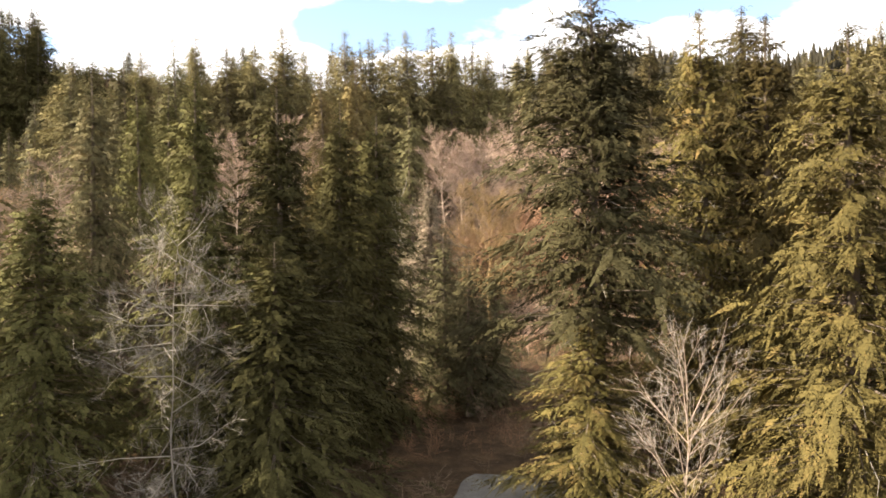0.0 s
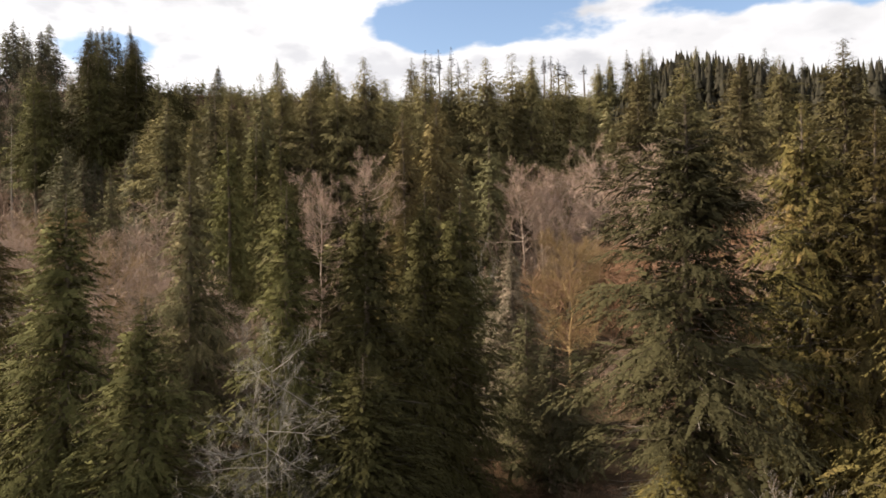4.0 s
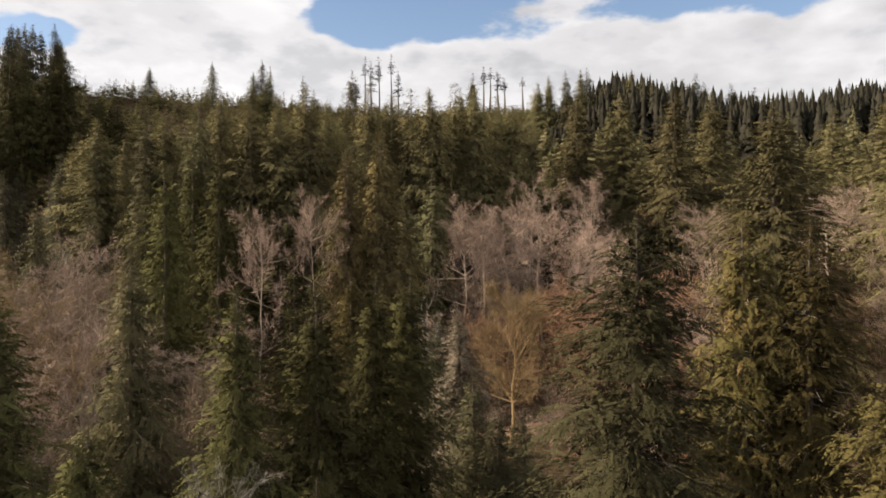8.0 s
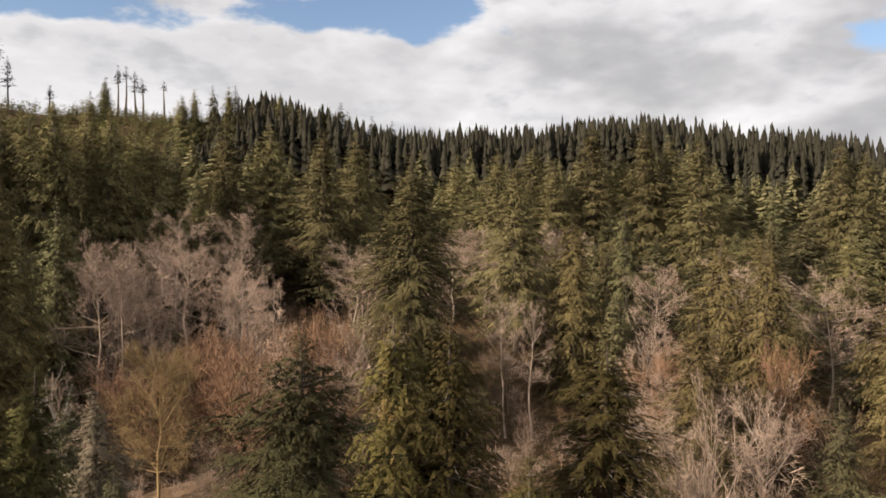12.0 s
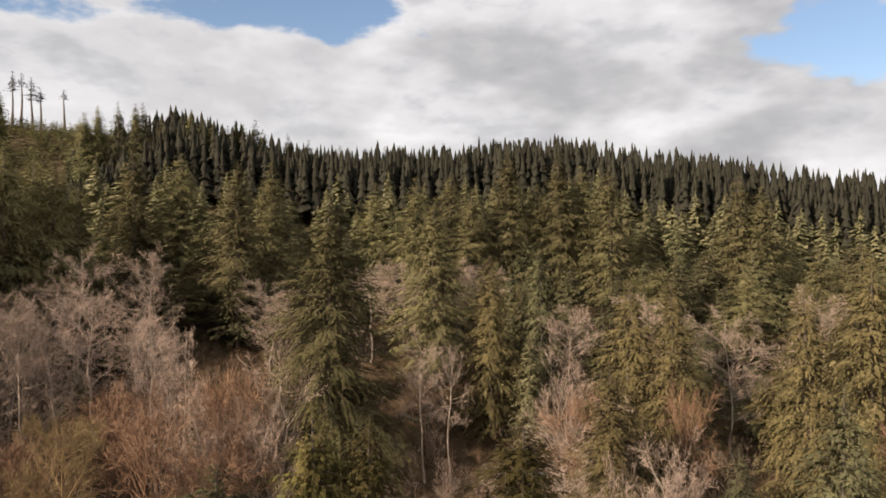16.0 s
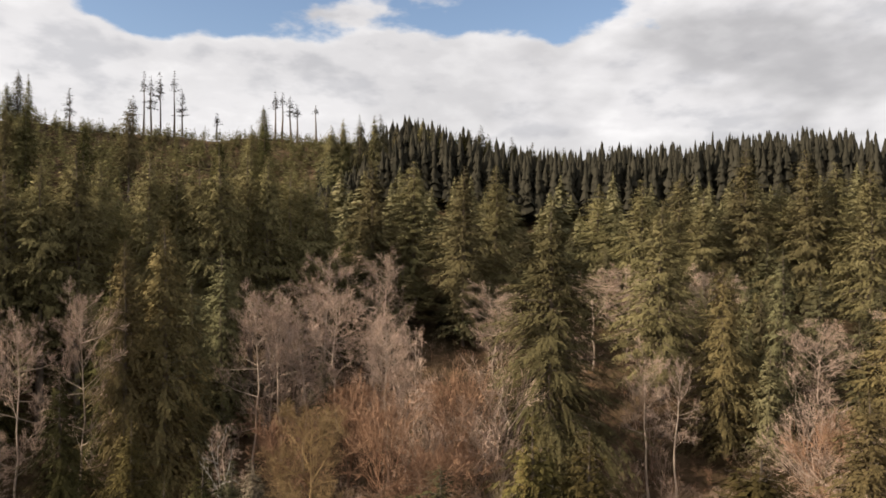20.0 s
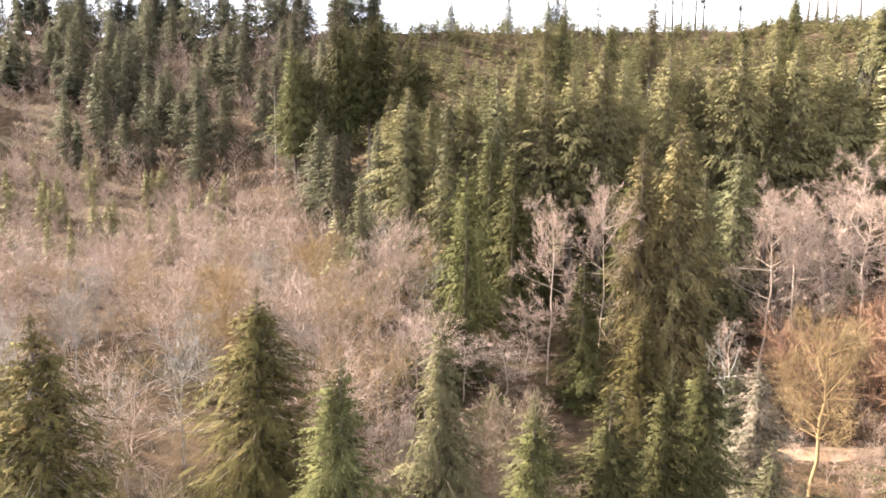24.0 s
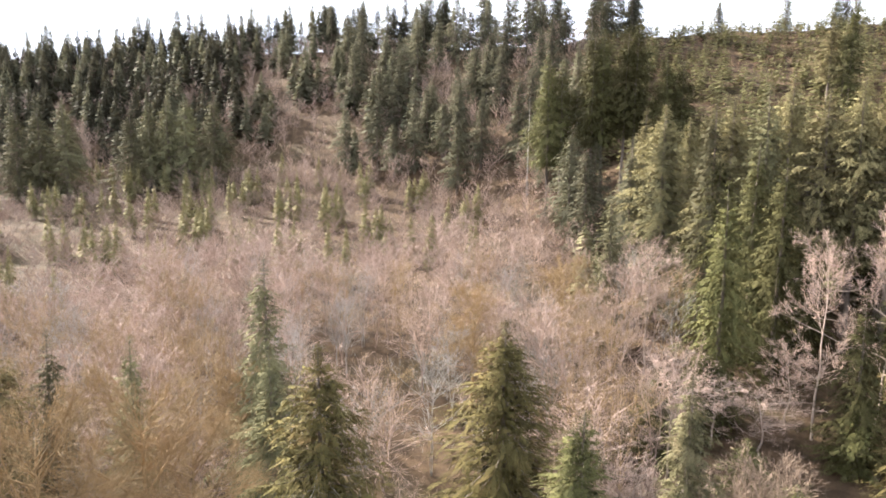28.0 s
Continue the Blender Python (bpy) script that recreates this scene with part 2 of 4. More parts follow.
def ground(x, y):
    """The height of the land."""
    x, y = np.asarray(x, float), np.asarray(y, float)
    left, far = np.degrees(np.arctan2(-x, y)), np.hypot(x, y)
    foot, low, ridge, top = (np.interp(left, LAND[:, 0], LAND[:, k]) for k in (1, 2, 3, 4))
    floor = low * np.clip(far / foot, 0, 1) ** 1.4
    s = np.clip((far - foot) / (ridge - foot), 0, 1)
    hollow = np.interp(left, [4, 14, 47, 58], [1.0, 1.28, 1.28, 1.0])
    rise = (top - low) * (0.75 * s + 0.25 * np.sin(s * math.pi / 2)) ** hollow
    fall = 0.25 * np.clip(far - ridge, 0, 260)
    rough = (np.sin(x * 0.11 + 1) * np.cos(y * 0.09) + 0.5 * np.sin(x * 0.31) * np.sin(y * 0.27 + 2)) * np.clip((far - 60) / 80, 0, 1)
    return floor + rise - fall + rough


def polar(left, far):
    """x, y at a bearing left of +y and a distance."""
    a = np.radians(left)
    return -np.asarray(far) * np.sin(a), np.asarray(far) * np.cos(a)


def rounded(verts, faces, axis=(0.0, 0.0), rise=0.35, own=0.38):
    """Blades turned to face away from the trunk, and the soft normals of a crown that they make up together."""
    four = verts.reshape(-1, 4, 3)
    face = unit(np.cross(four[:, 2] - four[:, 0], four[:, 3] - four[:, 1]))
    out = four.mean(1)[:, :2] - np.asarray(axis)
    out = unit(np.concatenate([unit(out), np.full((len(out), 1), rise)], 1))
    sign = np.where((face * out).sum(1) < 0, -1.0, 1.0)
    soft = unit(out + own * face * sign[:, None])
    return np.where(sign[:, None] < 0, faces[:, ::-1], faces), np.repeat(soft, 4, axis=0)


def unit(v):
    return v / np.maximum(np.linalg.norm(v, axis=-1, keepdims=True), 1e-9)


def mesh_of(name, verts, faces, mat, normals=None):
    """A mesh from arrays; all its faces have the same number of corners."""
    faces = np.asarray(faces, np.int32)
    me = bpy.data.meshes.new(name)
    me.vertices.add(len(verts))
    me.vertices.foreach_set("co", np.asarray(verts, np.float32).ravel())
    me.loops.add(faces.size)
    me.loops.foreach_set("vertex_index", faces.ravel())
    me.polygons.add(len(faces))
    me.polygons.foreach_set("loop_start", np.arange(0, faces.size, faces.shape[1], dtype=np.int32))
    me.update(calc_edges=True)
    if normals is not None:
        me.attributes.new("custom_normal", "FLOAT_VECTOR", "POINT").data.foreach_set("vector", np.asarray(normals, np.float32).ravel())
        me.update()
    me.materials.append(mat)
    return me


def sheet(name, grid, mat):
    """A smooth sheet over a grid of points (rows, columns, 3)."""
    rows, cols = grid.shape[:2]
    k = np.arange(rows * cols).reshape(rows, cols)
    faces = np.stack([k[:-1, :-1], k[:-1, 1:], k[1:, 1:], k[1:, :-1]], -1).reshape(-1, 4)
    me = mesh_of(name, grid.reshape(-1, 3), faces, mat)
    me.polygons.foreach_set("use_smooth", np.ones(len(faces), bool))
    return new(name, me)


radii = np.concatenate([[0.001, 1.5], np.arange(4, 120, 4), np.arange(120, 640, 9), np.geomspace(650, 4600, 14)])
turns = np.radians(np.linspace(0, 360, 241))
gx, gy = -radii[:, None] * np.sin(turns), radii[:, None] * np.cos(turns)
tagged(sheet("ground", np.stack([gx, gy, ground(gx, gy)], -1), SOIL), "brown forest floor of leaf litter rising to wooded hills", "ground", kind="structure")


def track(name, centre, widths, mat, label):
    """A strip of worn ground that follows the land along a line of (bearing, distance)."""
    x, y = polar([p[0] for p in centre], [p[1] for p in centre])
    t = np.linspace(0, len(centre) - 1, len(centre) * 6)
    x, y, half = (np.interp(t, range(len(centre)), v) for v in (x, y, widths))
    dx, dy = np.gradient(x), np.gradient(y)
    d = np.hypot(dx, dy)
    side = np.linspace(-1, 1, 9)
    wob = 1 + 0.12 * np.sin(t * 5)[:, None]
    px, py = x[:, None] - (dy / d * half)[:, None] * side * wob, y[:, None] + (dx / d * half)[:, None] * side * wob
    lift = 0.06 + 0.10 * (1 - side ** 2)
    return tagged(sheet(name, np.stack([px, py, ground(px, py) + lift], -1), mat), label, "road", kind="structure")


track("gravel_yard", [(28, 14), (12.5, 26), (8.2, 33), (6.6, 37.5)], [7, 5, 3.4, 2.6], GRAVEL, "pale grey gravel yard between the trees")
track("dirt_road", [(15, 79), (11.5, 81), (8.5, 83), (5.5, 86)], [0.6, 1.5, 1.7, 0.6], DIRT, "sunlit tan dirt clearing beside a mossy maple")


# ---------------------------------------------------------------- plants
def kites(base, way, side, long, wide, sag=0.0):
    """Pointed blades: four corners and one face each."""
    long, wide = np.reshape(long, (-1, 1)), np.reshape(wide, (-1, 1))
    mid = base + way * long * 0.45
    tip = base + way * long
    tip = tip - np.array([0, 0, 1.0]) * long * sag
    v = np.stack([base, mid + side * wide / 2, tip, mid - side * wide / 2], 1)
    return v.reshape(-1, 3), np.arange(len(base) * 4).reshape(-1, 4)


def tubes(a, b, ra, rb, sides=3):
    """Tapered straight pieces from a to b."""
    n = len(a)
    way = unit(b - a)
    up = np.where(np.abs(way[:, 2:]) > 0.9, np.array([[1.0, 0, 0]]), np.array([[0, 0, 1.0]]))
    s = unit(np.cross(way, up))
    u = np.cross(way, s)
    ang = np.arange(sides) * 2 * math.pi / sides
    ring = s[:, None] * np.cos(ang)[None, :, None] + u[:, None] * np.sin(ang)[None, :, None]
    v = np.concatenate([a[:, None] + ring * np.reshape(ra, (-1, 1, 1)), b[:, None] + ring * np.reshape(rb, (-1, 1, 1))], 1)
    k = np.arange(sides)
    f = np.stack([k, (k + 1) % sides, (k + 1) % sides + sides, k + sides], 1)
    faces = (np.arange(n) * sides * 2)[:, None, None] + f[None]
    return v.reshape(-1, 3), faces.reshape(-1, 4)


def joined(pieces):
    """Several (verts, faces) as one."""
    verts, faces, n = [], [], 0
    for v, f in pieces:
        verts.append(v), faces.append(f + n)
        n += len(v)
    return np.concatenate(verts), np.concatenate(faces)


def stem(rng, h, thick, bends=9, wobble=0.012, sides=8):
    """A tapered, slightly crooked trunk and the line it follows."""
    z = np.linspace(-0.4, h, bends)
    line = np.stack([np.cumsum(rng.normal(0, wobble * h / bends * 2, bends)), np.cumsum(rng.normal(0, wobble * h / bends * 2, bends)), z], 1)
    line[:, :2] -= line[0, :2]
    rad = thick * np.clip(1 - z / h, 0.03, 1) ** 0.8
    rad[0] *= 1.35
    return line, tubes(line[:-1], line[1:], rad[:-1], rad[1:], sides)


SHAPES = {   # lowest branch, taper power, branch slope at foot and top, sag, blade droop, blade width, blade length
    "fir": (0.10, 0.84, -16, 34, 0.20, 0.75, 0.36, 0.40),
    "spruce": (0.05, 0.86, -20, 33, 0.22, 0.75, 0.38, 0.40),
    "cedar": (0.03, 0.74, -6, 46, 0.30, 1.25, 0.36, 0.42),
    "hemlock": (0.06, 0.84, -8, 25, 0.34, 0.80, 0.42, 0.42),
    "lodge": (0.33, 0.76, -16, 35, 0.18, 0.70, 0.38, 0.42),
}


def conifer(seed, h, r, shape, branches, blades, fine=1, ragged=0.35, pads=2, limbs=True, widest=0.9):
    """Wood and crown of a conifer, as arrays. fine: blades to a spray; pads: broad boughs laid along each branch."""
    rng = np.random.default_rng(seed)
    low, power, foot_deg, top_deg, sag, droop, wide, long = SHAPES[shape]
    line, trunk = stem(rng, h * 0.972, 0.010 * h + 0.05)
    u = low + (1 - low) * np.sort(rng.random(branches)) ** 0.82
    u[-3:] = (0.965, 0.975, 0.982)
    around = np.arange(branches) * 2.39996 + rng.normal(0, 0.5, branches)
    lump = 1 + ragged * (np.sin(around * 2 + u * 9 + seed) * 0.5 + np.sin(around * 3 - u * 17 + seed * 2) * 0.5)
    taper = np.minimum(1.0, 0.6 + 2.4 * (u - low)) * ((1 - u) / (1 - low) + 0.02) ** power
    length = r * 1.36 * taper * lump * rng.uniform(0.72, 1.12, branches) * np.clip((1 - u) / 0.10, 0.45, 1)
    slope = np.radians(foot_deg + (top_deg - foot_deg) * u ** 1.3 + rng.normal(0, 7, branches))
    out = np.stack([np.cos(around), np.sin(around), np.zeros(branches)], 1)
    root = np.stack([np.interp(u * h, line[:, 2], line[:, k]) for k in (0, 1)] + [u * h], 1)

    def along(i, s):
        p = root[i] + out[i] * (length[i] * s * np.cos(slope[i]))[:, None]
        p[:, 2] += length[i] * (s * np.sin(slope[i]) - sag * s * s)
        return p

    every = np.arange(branches)
    end = along(every, np.full(branches, 0.6))
    rr = 0.012 + 0.010 * length
    wood = tubes(root, end, rr, rr * 0.25)
    count = np.maximum(3, (length / length.mean() * blades).astype(int))
    i = np.repeat(every, count)
    s = 1 - (1 - 0.12) * rng.random(len(i)) ** 1.35
    flip = np.where(rng.random(len(i)) < 0.5, -1.0, 1.0)
    spread = np.radians(rng.uniform(15, 70, len(i))) * flip * np.clip(1.25 - s, 0.2, 1)
    c, q = np.cos(around[i] + spread), np.sin(around[i] + spread)
    way = np.stack([c, q, np.sin(slope[i]) * 0.5 - sag * s - droop * rng.uniform(0.1, 1.2, len(i))], 1)
    way = unit(way)
    size = (0.35 + long * length[i] * np.clip(1.2 - s, 0.25, 1)) * rng.uniform(0.6, 1.15, len(i))
    size = np.minimum(size, 0.16 * r + 0.55)
    base = along(i, s)
    base += rng.normal(0, 0.03 * r, base.shape) * np.array([1, 1, 0.6])
    if fine > 1:
        k = np.repeat(np.arange(len(i)), fine)
        t = np.tile(np.linspace(0.0, 0.85, fine), len(i))
        turn = np.radians(rng.uniform(10, 70, len(k))) * np.where(np.arange(len(k)) % 2 == 0, 1, -1) * np.clip(1.1 - t, 0.25, 1)
        base = base[k] + way[k] * (size[k] * t)[:, None]
        base[:, 2] -= size[k] * t * t * droop * 0.35
        w0, w1, w2 = way[k].T
        way = unit(np.stack([w0 * np.cos(turn) - w1 * np.sin(turn), w0 * np.sin(turn) + w1 * np.cos(turn), w2 + rng.normal(-0.12, 0.25, len(k))], 1))
        size = size[k] * rng.uniform(0.8, 1.4, len(k)) * (2.5 / (fine + 1.5))
    side = unit(np.cross(way, np.array([0, 0, 1.0])) + rng.normal(0, 0.5, way.shape))
    crown = kites(base, way, side, size, size * wide * rng.uniform(0.7, 1.1, len(size)), droop * 0.25)
    if pads:
        i = np.repeat(every, pads)
        s = np.tile(np.linspace(0.02, 0.72, pads), branches) + rng.uniform(-0.08, 0.08, len(i))
        bough, tip = along(i, s), along(i, np.minimum(s + min(0.42, 2.2 / pads), 0.97))
        run = tip - bough + rng.normal(0, 0.10, tip.shape) * length[i][:, None]
        run[:, 2] -= droop * 0.2 * length[i] * rng.random(len(i))
        far = np.linalg.norm(run, axis=1)
        across = unit(np.cross(run, np.array([0, 0, 1.0])) + np.array([0, 0, 1.0]) * rng.normal(0, 1.0, len(i))[:, None])
        crown = joined([crown, kites(bough, unit(run), across, far, np.minimum(length[i] * rng.uniform(0.16, 0.34, len(i)) * np.clip(1.2 - s, 0.3, 1), widest), droop * 0.2)])
    # short sprays deep inside, which shade the far side
    n = branches * (8 if fine > 4 else 4)
    u = low + (0.88 - low) * rng.random(n) ** 1.2
    az = rng.random(n) * 2 * math.pi
    reach = r * 1.36 * np.minimum(1.0, 0.6 + 2.4 * (u - low)) * ((1 - u) / (1 - low)) ** power * rng.uniform(0.05, 0.44 if fine > 4 else 0.55, n)
    base = np.stack([np.cos(az) * reach, np.sin(az) * reach, u * h - 0.15 * reach], 1)
    way = unit(np.stack([np.cos(az), np.sin(az), rng.normal(-0.5, 0.5, n)], 1) + rng.normal(0, 0.35, (n, 3)))
    size = (0.42 if fine > 4 else 0.2 + 0.1 * r) * rng.uniform(0.6, 1.3, n)
    crown = joined([crown, kites(base, way, unit(np.cross(way, rng.normal(0, 1, way.shape))), size, size * 0.62, 0.1)])
    return (trunk, wood, crown) if limbs else (trunk, crown)


def plain_conifer(seed, tiers=14, arms=9, loose=50, power=0.72, low=0.08, tip=(0.1, 0.07), m=26, full=1.0):
    """The crown of a conifer far away, of height and radius 1: tiers of broad boughs and some loose ones."""
    rng = np.random.default_rng(seed)
    u = np.repeat(low + (1 - low) * (np.arange(tiers) / tiers) ** 0.9, arms)
    u = np.concatenate([u + rng.normal(0, 0.012, len(u)), rng.uniform(low, 0.95, loose), [0.955, 0.97]])
    n = len(u)
    az = rng.random(n) * 2 * math.pi
    ln = (np.clip(1 - u, 0.045, 1) / (1 - low)) ** power * rng.uniform(0.65, 1.15, n) * np.minimum(1, 0.6 + 2.5 * (u - low))
    drop = -0.05 - 0.05 * rng.random(n) + 0.06 * u
    end = np.stack([np.cos(az) * ln, np.sin(az) * ln, u + drop], 1)
    root = np.stack([np.zeros(n), np.zeros(n), u + 0.01], 1)
    across = np.stack([-np.sin(az), np.cos(az), rng.normal(0, 0.12, n)], 1)
    wide = ln * rng.uniform(0.2, 0.42, n) * full
    mid = root + (end - root) * 0.6
    v = np.stack([root, mid + across * wide[:, None] / 2, end, mid - across * wide[:, None] / 2], 1).reshape(-1, 3)
    uu, az = rng.uniform(low + 0.03, 0.92, m), rng.random(m) * 2 * math.pi
    reach = 0.2 * ((1 - uu) / (1 - low)) ** power
    inner = kites(np.stack([np.cos(az) * reach, np.sin(az) * reach, uu + 0.05], 1), np.stack([np.cos(az) * 0.2, np.sin(az) * 0.2, np.full(m, -1.0)], 1),
                  np.stack([-np.sin(az), np.cos(az), np.zeros(m)], 1), np.full(m, 0.06), 1.0 * reach + 0.02)
    lead = kites(np.full((2, 3), (0, 0, 1 - tip[0])), np.array([[0, 0, 1.0], [0, 0, 1.0]]), np.array([[1.0, 0, 0], [0, 1.0, 0]]), [tip[0]] * 2, [tip[1]] * 2)
    return joined([(v, np.arange(n * 4).reshape(-1, 4)), inner, lead])


def bare(seed, h, r, limbs=13, splits=7, twigs=8, more=0, stems=1, low=0.3, thick=0.012, rise=50, wide=0.012, reach=1.0, slim=1.0):
    """Trunk, limbs and twigs of a leafless tree, as arrays."""
    rng = np.random.default_rng(seed)
    trunk, starts, ways, lens = [], [], [], []
    for k in range(stems):
        line, t = stem(rng, h * rng.uniform(0.8, 1.0), thick * h, 9, 0.05, 6)
        if stems > 1:
            a = k * 2.4 + rng.random()
            lean = np.clip(line[:, 2:] / h, 0, 1) ** 1.2 * r * 0.45
            line[:, :2] += lean * np.array([[math.cos(a), math.sin(a)]])
            rad = thick * h * 0.7 * np.clip(1 - line[:, 2] / h, 0.04, 1)
            t = tubes(line[:-1], line[1:], rad[:-1], rad[1:], 6)
        trunk.append(t)
        u = np.sort(rng.uniform(low, 0.97, limbs))
        z = u * line[-1, 2]
        starts.append(np.stack([np.interp(z, line[:, 2], line[:, j]) for j in (0, 1, 2)], 1))
        az = np.arange(limbs) * 2.4 + rng.normal(0, 0.5, limbs)
        f = (u - low) / (1 - low)
        el = np.radians(rise + 22 * f + rng.normal(0, 17, limbs))
        ways.append(np.stack([np.cos(az) * np.cos(el), np.sin(az) * np.cos(el), np.sin(el)], 1))
        lens.append(r * (0.5 + 0.65 * np.sin(math.pi * (0.18 + 0.74 * f))) * rng.uniform(0.7, 1.15, limbs))
    a, way, ln = np.concatenate(starts), np.concatenate(ways), np.concatenate(lens)
    rad = (0.011 * ln + 0.012) * slim
    mid = a + way * ln[:, None] * 0.5 + rng.normal(0, 0.04, a.shape) * ln[:, None]
    end = mid + unit(way + rng.normal(0, 0.22, way.shape) + np.array([0, 0, 0.12])) * ln[:, None] * 0.5
    pieces = [tubes(a, mid, rad, rad * 0.65, 4), tubes(mid, end, rad * 0.65, rad * 0.2, 4)]

    def sprout(a, mid, end, ln, n, share, spread):
        i = np.repeat(np.arange(len(a)), n)
        s = rng.uniform(0.2, 1.0, len(i))[:, None]
        p = np.where(s < 0.5, a[i] + (mid[i] - a[i]) * s * 2, mid[i] + (end[i] - mid[i]) * (s * 2 - 1))
        d = unit(unit(end[i] - a[i]) + rng.normal(0, spread, p.shape) + np.array([0, 0, 0.15]))
        l = ln[i] * share * rng.uniform(0.6, 1.2, len(i)) * (1.15 - 0.6 * s[:, 0])
        return p, d, l

    p, d, l = sprout(a, mid, end, ln, splits, 0.45 * reach, 0.55)
    m2, e2 = p + d * l[:, None] * 0.5, p + unit(d + rng.normal(0, 0.25, d.shape)) * l[:, None]
    pieces.append(tubes(p, e2, (0.008 * l + 0.008) * slim, np.full(len(l), 0.004)))
    p3, d3, l3 = sprout(p, m2, e2, l, twigs, 0.6 * reach, 0.6)
    e3 = p3 + d3 * l3[:, None]
    fine = [kites(p3, d3, unit(np.cross(d3, rng.normal(0, 1, d3.shape))), l3, np.full(len(l3), wide) + 0.012 * l3)]
    if more:
        p4, d4, l4 = sprout(p3, (p3 + e3) / 2, e3, l3, more, 0.6, 0.55)
        fine.append(kites(p4, d4, unit(np.cross(d4, rng.normal(0, 1, d4.shape))), l4, np.full(len(l4), wide * 0.7) + 0.008 * l4))
    return joined(trunk), joined(pieces), joined(fine)


def kind_of_tree(name, arrays, mats, parts, label, category="tree", group=""):
    """A thing of three meshes, kept as the pattern for its copies."""
    tree = new(name)
    for part_name, (v, f), mat in zip(parts, arrays, mats):
        f, normals = rounded(v, f) if mat in NEEDLES and part_name == "crown" else (f, None)
        ob = new(part_name, mesh_of(part_name, v, f, mat, normals))
        ob.parent = tree
        if part_name in ("crown", "branchwork", "dead_branches"):
            tagged(ob, kind="stuff")
    return tagged(tree, label, category, group)


def dead_twigs(seed, h, r, count):
    """Bare, bleached branches that stick out of a crown."""
    rng = np.random.default_rng(seed)
    u, az = rng.uniform(0.25, 0.85, count), rng.random(count) * 2 * math.pi
    reach = r * 1.25 * (1 - u) ** 0.74 * rng.uniform(0.7, 1.0, count)
    out = np.stack([np.cos(az), np.sin(az), np.zeros(count)], 1)
    a = out * (reach * 0.35)[:, None] + np.array([0, 0, 1.0]) * (u * h)[:, None]
    mid = out * (reach * 0.75)[:, None] + np.array([0, 0, 1.0]) * (u * h - 0.18 * reach)[:, None]
    end = mid + (out + rng.normal(0, 0.3, out.shape)) * (reach * 0.3)[:, None]
    rad = np.full(count, 0.012)
    pieces = [tubes(a, mid, rad, rad * 0.7), tubes(mid, end, rad * 0.7, rad * 0.25)]
    for side in (-1.0, 1.0):
        across = np.stack([-out[:, 1], out[:, 0], np.full(count, -0.3)], 1) * side
        start = a + (mid - a) * rng.uniform(0.5, 1.0, count)[:, None]
        pieces.append(tubes(start, start + (out * 0.6 + across) * rng.uniform(0.3, 0.8, count)[:, None], rad * 0.45, rad * 0.15))
    return joined(pieces)


PLAIN = ("trunk", "crown")
PARTS = BARE = ("trunk", "branchwork", "crown")
TWIGGY = PARTS + ("dead_branches",)
pattern_size = {}
GROUPS = {"fir_tree": "firs of the wooded slope", "spruce_tree": "spruces round the yard and slope", "cedar_tree": "cedars round the yard and slope", "alder_tree": "leafless alders of the slope",
          "shrub": "leafless shrubs round the clearing", "maple_tree": "mossy maples", "snag_tree": "lone firs on the logged ridge", "bare_tree": "pale bare trees beside the yard"}
used = set()


def pattern(name, arrays, mats, parts, label, h, r, category="tree", group=""):
    t = kind_of_tree(name, arrays, mats, parts, label, category, group or GROUPS.get(name, ""))
    pattern_size[t] = (h, r)
    return t


def stand(tree, left, far, top, radius, spin=None, h=None):
    """One tree of a pattern: bearing, distance, height of its tip above the world's zero, crown radius."""
    x, y = polar(left, far)
    z = float(ground(x, y))
    h = h or top - z
    ph, pr = pattern_size[tree]
    spin = (left * 37.7 + far * 11.3) % 360 if spin is None else spin
    m = pose(float(x), float(y), z, 0, 0, spin) @ Matrix.Diagonal((radius / pr, radius / pr, h / ph, 1))
    if tree not in used:
        used.add(tree)
        tree.matrix_basis = m
        return tree
    return copy_thing_at(tree, m)


def copy_thing_at(tree, m):
    basis = tree.matrix_basis.copy()
    tree.matrix_basis = Matrix.Identity(4)
    made = copy_thing(tree, m)
    tree.matrix_basis = basis
    return made



near_cedar = [pattern("cedar_tree", conifer(k, 26, 4.2, "cedar", 330, 9, 12, 0.35, 12, True, 0.26) + (dead_twigs(k, 26, 4.2, 44),), (TRUNK, TRUNK, SHADED_CEDAR, SILVER), TWIGGY, "olive green western red cedar with drooping sprays", 26, 4.2) for k in (1, 2)]
near_spruce = [pattern("spruce_tree", conifer(k, 24, 4.0, "spruce", 320, 9, 11, 0.35, 12, True, 0.26), (TRUNK, TRUNK, SHADED_SPRUCE), PARTS, "green spruce with dense drooping branches, toned dark for shade", 24, 4.0) for k in (3, 4)]
near_hemlock = pattern("hemlock_tree", conifer(5, 25, 4.0, "hemlock", 280, 9, 11, 0.35, 12, True, 0.26), (TRUNK, TRUNK, HEMLOCK), PARTS, "pale green hemlock with drooping tips in sun", 25, 4.0)
old_spruce = pattern("spruce_tree", conifer(7, 25, 4.2, "lodge", 280, 10, 12, 0.5, 11, True, 0.26) + (dead_twigs(7, 25, 4.2, 30),), (TRUNK, TRUNK, OLD, SILVER), TWIGGY, "old dark spruce with long uneven branches", 25, 4.2)
near_lichen = pattern("lichened_spruce", conifer(6, 25, 4.2, "hemlock", 250, 8, 9, 0.5, 9, True, 0.26), (TRUNK, TRUNK, LICHEN), PARTS, "grey lichen hung spruce with sparse branches", 25, 4.2)
